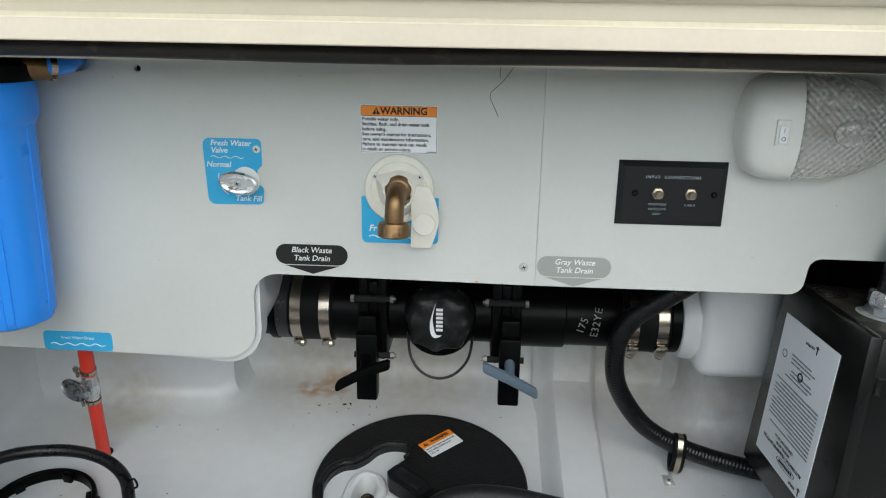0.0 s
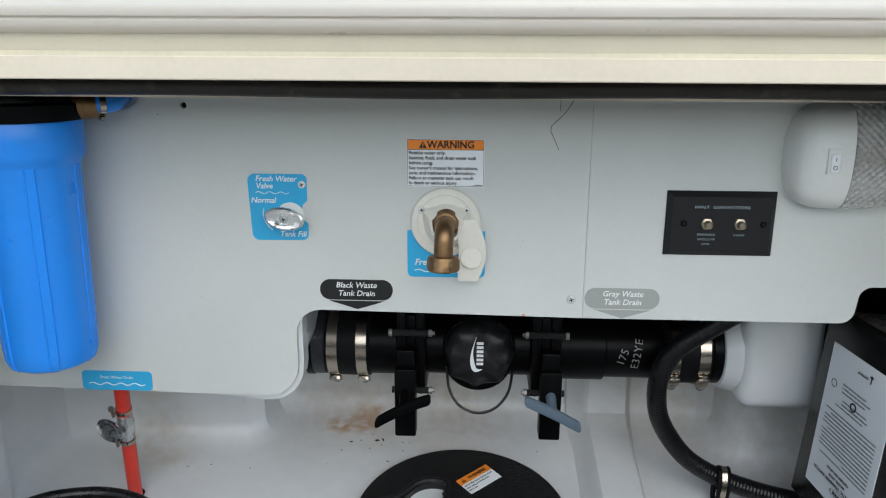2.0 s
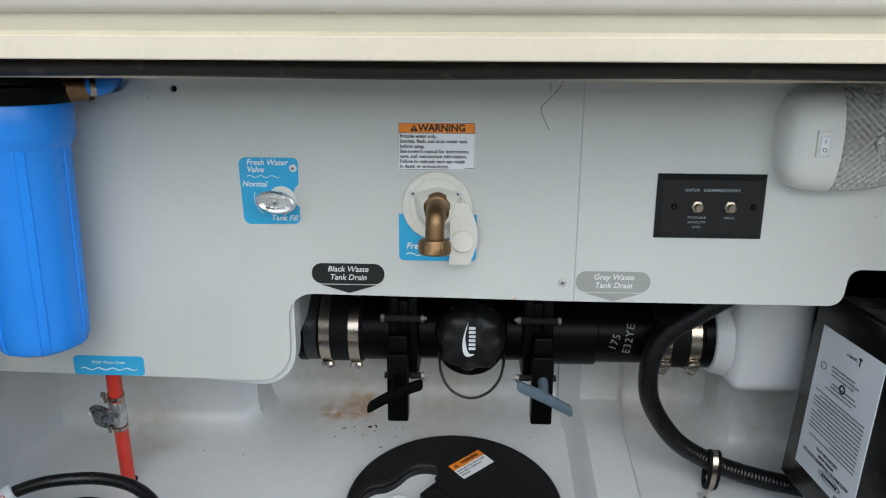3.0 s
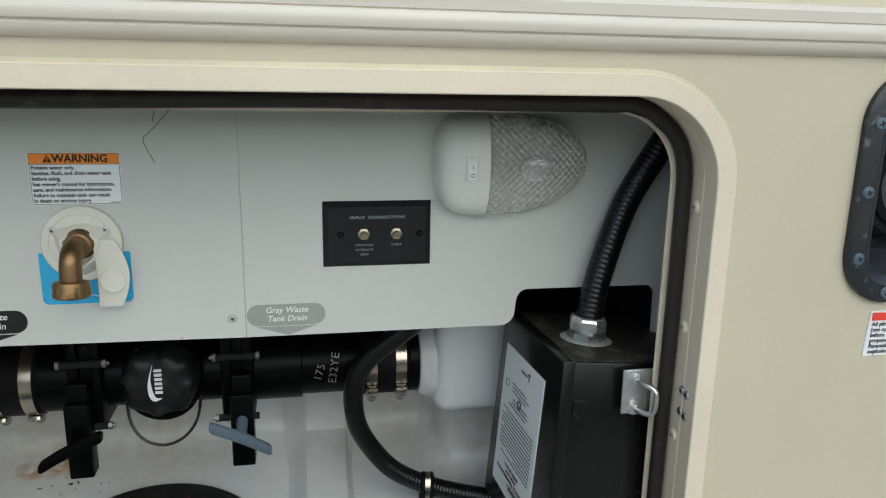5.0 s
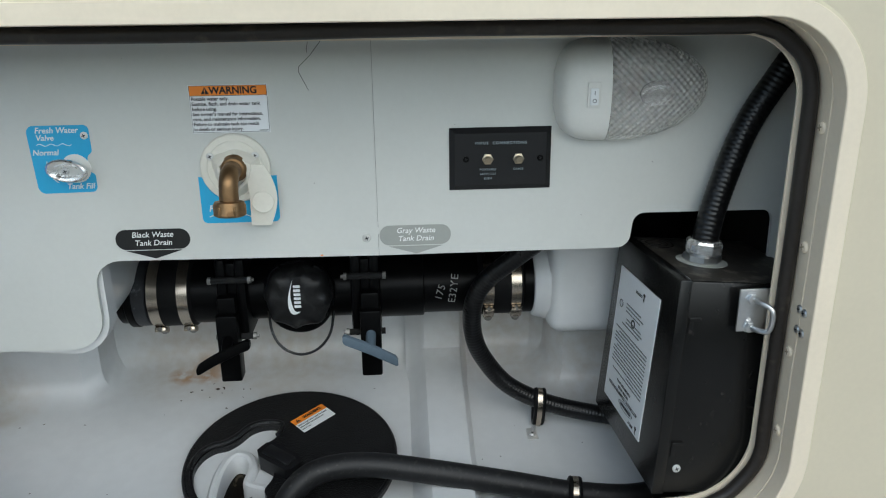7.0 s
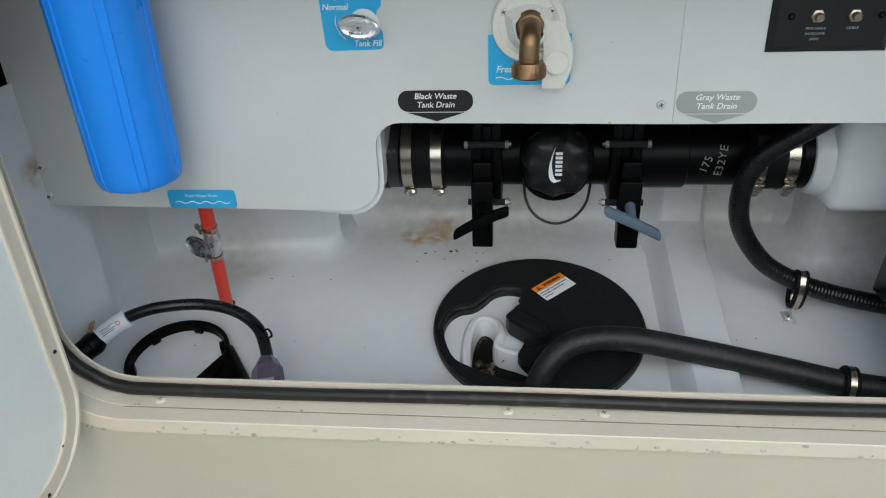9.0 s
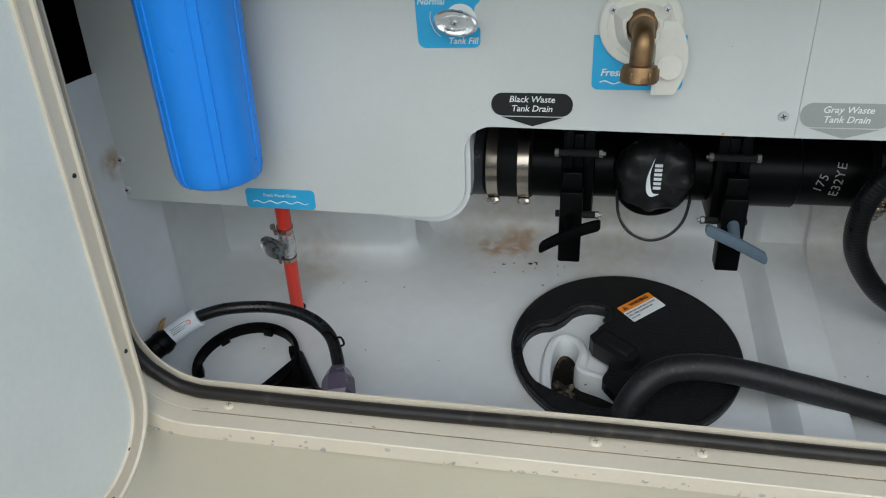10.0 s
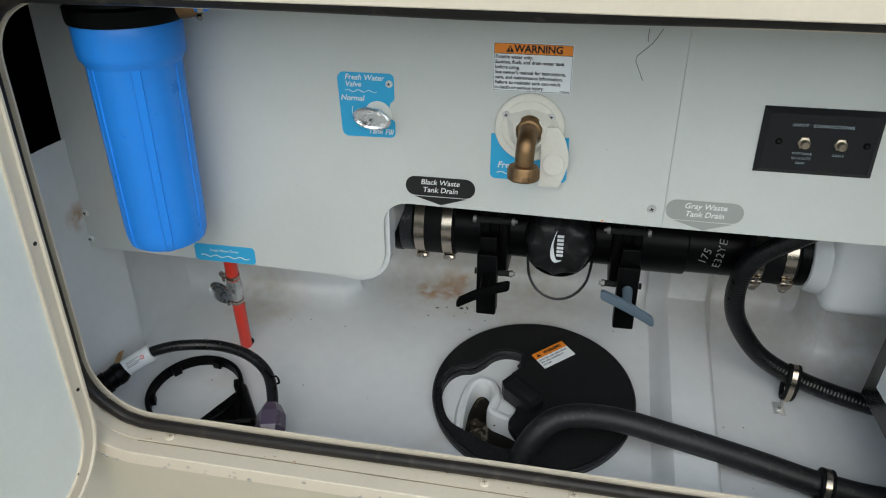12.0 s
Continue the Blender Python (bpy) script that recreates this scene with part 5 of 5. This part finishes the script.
tube(bm, spline([BR @ Vector(q) for q in ((-0.001, 0.004, 0.014), (0.002, -0.010, 0.0135), (0.010, -0.020, 0.010), (0.012, -0.022, 0.0), (0.010, -0.020, -0.015), (0.002, -0.010, -0.0175), (-0.001, 0.004, -0.018))], 6), 0.0028, 10)
part("striker_loop", bm, ZINC, brk)
for z in (0.014, -0.018):
    bm = bmesh.new()
    lathe(bm, [(0.0072, 0), (0.0072, 0.0010), (0.0058, 0.0012), (0.0058, 0.0050), (0.0040, 0.0055), (0, 0.0055)], aim(BR @ Vector((-0.001, 0.001, z)), (0, -1, 0)), 6)
    part("nut", bm, ZINC, brk)
bm = bmesh.new()
block(bm, (0.620, 0.6975, 0.874), (0.640, 0.7005, 0.925), 0.001)
part("mount", bm, ZINC, brk)

# ---- power cord ----
cord = thing("power_cord", "black power cord with a white tag and a smoky end cap", "power cord")
bm = bmesh.new()
CP = spline([(-0.497, 0.794, 0.656), (-0.478, 0.803, 0.669), (-0.459, 0.812, 0.678), (-0.424, 0.824, 0.684), (-0.372, 0.836, 0.682), (-0.326, 0.832, 0.675), (-0.292, 0.815, 0.662), (-0.272, 0.783, 0.648), (-0.262, 0.752, 0.640)], 8)
tube(bm, CP, 0.0078, 16)
part("cable", bm, CORD, cord)
bm = bmesh.new()
tube(bm, [(-0.4985, 0.7925, 0.6555), (-0.478, 0.803, 0.669), (-0.463, 0.8105, 0.6765)], 0.0122, 20)
part("tag", bm, STICKER, cord, "white printed wrap tag")
bm = bmesh.new()
ta, tb = Vector((-0.497, 0.7935, 0.6570)), Vector((-0.465, 0.8097, 0.6755))
tw = (tb - ta).normalized()
to = Vector((0.25, -0.80, 0.55))
to = (to - tw * to.dot(tw)).normalized()
TM = Matrix.Translation((ta + tb) / 2) @ Matrix((tw, to.cross(tw), to)).transposed().to_4x4()
for i in range(4):
    block(bm, (-0.014, -0.0040 + i * 0.0024, 0.0114), (0.004 + 0.003 * (i % 2), -0.0032 + i * 0.0024, 0.0126), 0, TM)
part("tag_print", bm, GREYINK, cord)
bm = bmesh.new()
lathe(bm, [(0.0030, 0.0118), (0.0030, 0.0126), (0.0020, 0.0126), (0.0020, 0.0118), (0.0030, 0.0118)], TM @ pose(0.0115, 0, 0), 14)
part("tag_mark", bm, REDFILM, cord, "small red ring mark")
a, b = Vector((-0.535, 0.745, 0.634)), Vector((-0.4975, 0.793, 0.6555))
bm = bmesh.new()
L = (b - a).length
lathe(bm, [(0.0155, 0), (0.0165, 0.004), (0.0165, L * 0.55), (0.0150, L * 0.58), (0.0150, L * 0.72), (0.0160, L * 0.74), (0.0160, L * 0.86), (0.0125, L * 0.98), (0.0085, L)], aim(a, b - a), 14)
part("plug", bm, ABS, cord, "ribbed black plug")
c0 = Vector((-0.258, 0.742, 0.634))
bm = bmesh.new()
lathe(bm, [(0.0085, 0), (0.0125, 0.003), (0.0195, 0.018), (0.0205, 0.040), (0.014, 0.052)], aim((-0.2685, 0.772, 0.645), (0.25, -0.85, -0.32)), 6)
part("end_cap", bm, SMOKE, cord, "smoky purple end cap", smooth=False)
bm = bmesh.new()
tube(bm, spline([(-0.297, 0.812, 0.664), (-0.290, 0.806, 0.672), (-0.280, 0.803, 0.664), (-0.283, 0.806, 0.652), (-0.293, 0.813, 0.654)], 5, True), 0.0016, 6, True)
tube(bm, spline([(-0.281, 0.804, 0.664), (-0.272, 0.802, 0.668), (-0.268, 0.800, 0.660), (-0.274, 0.802, 0.655)], 5), 0.0014, 6)
part("cable_tie", bm, ABS, cord)
bm = bmesh.new()
tube(bm, spline([(-0.252, 0.722, 0.626), (-0.240, 0.722, 0.614), (-0.222, 0.735, 0.600), (-0.205, 0.730, 0.590)], 6), 0.0070, 12)
part("lead", bm, CORD, cord)

leaf = thing("dry_leaf", "small curled tan leaf stuck to the tub wall", "leaf")
bm = bmesh.new()
rows = []
for i in range(7):
    a = i / 6
    w = 0.007 * math.sin(math.pi * min(0.97, a + 0.03))
    rows.append([bm.verts.new((-0.5325 + 0.002 * k * k + 0.003 * a, 0.812 + 0.022 * a, 0.644 + 0.010 * a + k * w)) for k in (-1, 0, 1)])
for p, q in zip(rows, rows[1:]):
    for k in (0, 1):
        bm.faces.new((p[k], p[k + 1], q[k + 1], q[k]))
part("blade", bm, LEAF_TAN, leaf)

# ---- filter wrench ----
wr = thing("filter_wrench", "black plastic ring wrench lying on the tub floor", "wrench")
WC = Vector((-0.4195, 0.830, slope(0.830)))
WM = Matrix.Translation(WC) @ pose(0, 0, 0, TILT, 0, 0)
bm = bmesh.new()
prof = [(0.0710, 0), (0.0710, 0.0145), (0.0695, 0.0160), (0.0655, 0.0160), (0.0645, 0.0145), (0.0645, 0)]
lathe(bm, prof + prof[:1], WM, 56)
part("ring", bm, ABS, wr)
for k in range(6):
    bm = bmesh.new()
    block(bm, (-0.0065, 0.0570, 0.001), (0.0065, 0.0655, 0.0150), 0.0012, WM @ pose(0, 0, 0, 0, 0, 60 * k + 53))
    part("tooth", bm, ABS, wr)
HM = WM @ pose(0, 0, 0, 0, 0, -27)
bm = bmesh.new()
out = fillet([(0.050, -0.050, 0), (0.115, -0.016, 0.01), (0.235, -0.013, 0.012), (0.235, 0.013, 0.012), (0.115, 0.016, 0.02), (0.050, 0.052, 0)])
sheet(bm, out, -0.010, -0.005, m=HM @ FLAT)
part("web", bm, ABS, wr)
bm = bmesh.new()
for a, b in (((0.050, -0.050), (0.115, -0.016)), ((0.115, -0.016), (0.233, -0.012)), ((0.050, 0.050), (0.115, 0.016)), ((0.115, 0.016), (0.233, 0.012)), ((0.064, -0.030), (0.115, 0.016)), ((0.064, 0.030), (0.115, -0.016)), ((0.115, 0.016), (0.150, -0.014)), ((0.150, -0.014), (0.190, 0.013))):
    p, q = Vector((*a, 0.010)), Vector((*b, 0.010))
    tube(bm, [HM @ p, HM @ q], 0.0045, 6, flat=1.6)
part("rib_lattice", bm, ABS, wr)

# ---- fuel filler dish on the side wall ----
dish = thing("fuel_filler", "weathered black plastic fuel filler dish in the side wall", "fuel filler")
OUT = round_rect(0.7735, 1.004, 1.071, 1.224, 0.050, 10)
bm = bmesh.new()
ring_sweep(bm, OUT, [(0, 0.6445), (0, 0.6390), (-0.003, 0.6370), (-0.0175, 0.6370), (-0.021, 0.6395), (-0.031, 0.650), (-0.040, 0.705), (-0.050, 0.715), (-0.060, 0.716), (-0.060, 0.719), (-0.045, 0.719), (-0.028, 0.6445)])
part("bezel", bm, WEATHERED, dish, "weathered bezel ring")
bm = bmesh.new()
sheet(bm, [(x - nx * 0.058, z - nz * 0.058) for x, z, nx, nz in OUT], 0.714, 0.722)
part("dish_back", bm, WEATHERED, dish)
for x, z in ((0.7865, 1.175), (0.7840, 1.112), (0.7845, 1.049), (0.8200, 1.0145), (0.8045, 1.2085), (0.90, 1.0145)):
    screw(dish, (x, 0.6370, z), (0, -1, 0), 0.0060, SLATE)
cw = Vector((-0.35, -1, 0.12)).normalized()
CM = aim((0.888, 0.700, 1.106), cw)
bm = bmesh.new()
lathe(bm, [(0.050, 0), (0.053, 0.004), (0.053, 0.010), (0.047, 0.013), (0.046, 0.024), (0.040, 0.030), (0.015, 0.032), (0, 0.032)], CM, 40)
gas = part("fuel_cap", bm, WEATHERED, dish, "round black screw cap")
bm = bmesh.new()
for k in range(24):
    a = 40 + k * 10
    block(bm, (-0.0014, 0.0270, 0.0306), (0.0014, 0.0335, 0.0318), 0, CM @ pose(0, 0, 0, 0, 0, a))
block(bm, (-0.003, 0.010, 0.0315), (0.003, 0.020, 0.0325), 0, CM @ pose(0, 0, 0, 0, 0, 60))
part("ring_print", bm, GREYINK, gas, "dim ring of lettering bars")
pl = thing("pilot_label", "white safety label with a red header on the side wall", "label")
bm = bmesh.new()
sheet(bm, [(0.8115, 0.9475), (0.914, 0.9475), (0.914, 0.9935), (0.8145, 0.9935)], 0.6438, 0.6450)
part("backing", bm, STICKER, pl)
bm = bmesh.new()
sheet(bm, [(0.8162, 0.9840), (0.912, 0.9840), (0.912, 0.9920), (0.8162, 0.9920)], 0.6434, 0.6440)
part("header", bm, REDFILM, pl, "red header band")
for i, words in enumerate(("All pilot lights, a", "(see operating in", "before refueling", "propane containe", "flammable vapors", "explosion and res")):
    lettering(words, 0.0062, INK, pl, facing(0.8166, 0.6434, 0.9803 - i * 0.0057), "LEFT", 0, 0.00006)

# ---- dirt, rust and rain drops ----
seam = thing("frame_joint", "dark hairline joint across the cream door frame", "joint")
bm = bmesh.new()
block(bm, (-0.4862, 0.6395, 0.8585), (-0.4835, 0.694, 0.8592))
part("hairline", bm, INK, seam)
groove = thing("sill_groove", "dirty hairline groove along the sill of the frame", "groove")
bm = bmesh.new()
block(bm, (-0.40, 0.6607, 0.6566), (0.55, 0.6614, 0.6573))
part("grime_line", bm, RECESS, groove)
rnd = random.Random(8)
sill = thing("sill_stains", "small rusty brown stains on the sill of the frame", "stain")
sill["kind"] = "stuff"
bm = bmesh.new()
for x0, y0, count, spread in ((-0.412, 0.668, 9, 0.012), (-0.385, 0.664, 6, 0.008), (-0.20, 0.665, 4, 0.02), (0.33, 0.664, 10, 0.03), (0.10, 0.667, 4, 0.02)):
    for k in range(count):
        a, b = x0 + rnd.gauss(0, spread), y0 + rnd.gauss(0, 0.0025)
        r = rnd.uniform(0.0003, 0.0009)
        lathe(bm, [(r, 0), (r * 0.7, 0.0002), (0, 0.0003)], pose(a, min(max(b, 0.645), 0.672), 0.657, 0, 0, rnd.uniform(-25, 25)) @ Matrix.Diagonal((rnd.uniform(1, 3.5), rnd.uniform(0.5, 1), 1, 1)), 7)
part("stains", bm, RUSTSTAIN, sill)
fleck = thing("orange_fleck", "tiny orange fleck on the lower edge of the panel", "fleck")
bm = bmesh.new()
lathe(bm, [(0.0018, 0), (0.0013, 0.0004), (0, 0.0006)], pose(0.1435, 0.8298, 0.9325, 90, 0, 0) @ Matrix.Diagonal((1.0, 0.5, 1, 1)), 9)
part("speck", bm, ORANGE, fleck)
splice = thing("seal_splice", "butt joint in the black rubber seal on the sill", "joint")
bm = bmesh.new()
lathe(bm, [(0.0070, -0.0012), (0.0078, -0.0006), (0.0078, 0.0006), (0.0070, 0.0012)], aim((-0.008, 0.6835, 0.6650), (1, 0, 0)), 16)
part("collar", bm, SEAL, splice)

rust = thing("rust_stains", "brown rust stains and crumbs on the tub floor", "stain")
rust["kind"] = "stuff"
rnd = random.Random(11)
bm = bmesh.new()


def crumb(bm, x, y, s):
    tmp = bmesh.new()
    bmesh.ops.create_icosphere(tmp, subdivisions=1, radius=s)
    for v in tmp.verts:
        v.co *= rnd.uniform(0.6, 1.3)
    add(bm, tmp, Matrix.Translation((x, y, slope(y) + s * 0.3)) @ pose(0, 0, 0, 0, 0, rnd.uniform(0, 180)) @ Matrix.Diagonal((rnd.uniform(1, 2.4), 1, 0.5, 1)))


for k in range(13):
    crumb(bm, rnd.gauss(-0.060, 0.035), 1.09 - abs(rnd.gauss(0, 0.025)), rnd.uniform(0.0006, 0.0016))
crumb(bm, -0.062, 1.085, 0.0032)
for k in range(38):
    crumb(bm, rnd.uniform(-0.50, 0.60), rnd.uniform(0.76, 1.10), rnd.uniform(0.0004, 0.0011))
part("crumbs", bm, DIRT, rust)
bm = bmesh.new()
for k in range(46):
    x = rnd.uniform(-0.45, 0.60)
    z = 0.640 + abs(rnd.gauss(0, 0.004))
    s = rnd.uniform(0.0009, 0.0024)
    tmp = bmesh.new()
    bmesh.ops.create_icosphere(tmp, subdivisions=2, radius=s)
    add(bm, tmp, Matrix.Translation((x, 0.6393, z)) @ Matrix.Diagonal((rnd.uniform(0.8, 2.0), 0.5, 1.0, 1)))
drops = part("rain_drops", bm, DROP)
tagged(drops, "clear rain drops along the lower frame edge", "drops", kind="stuff")
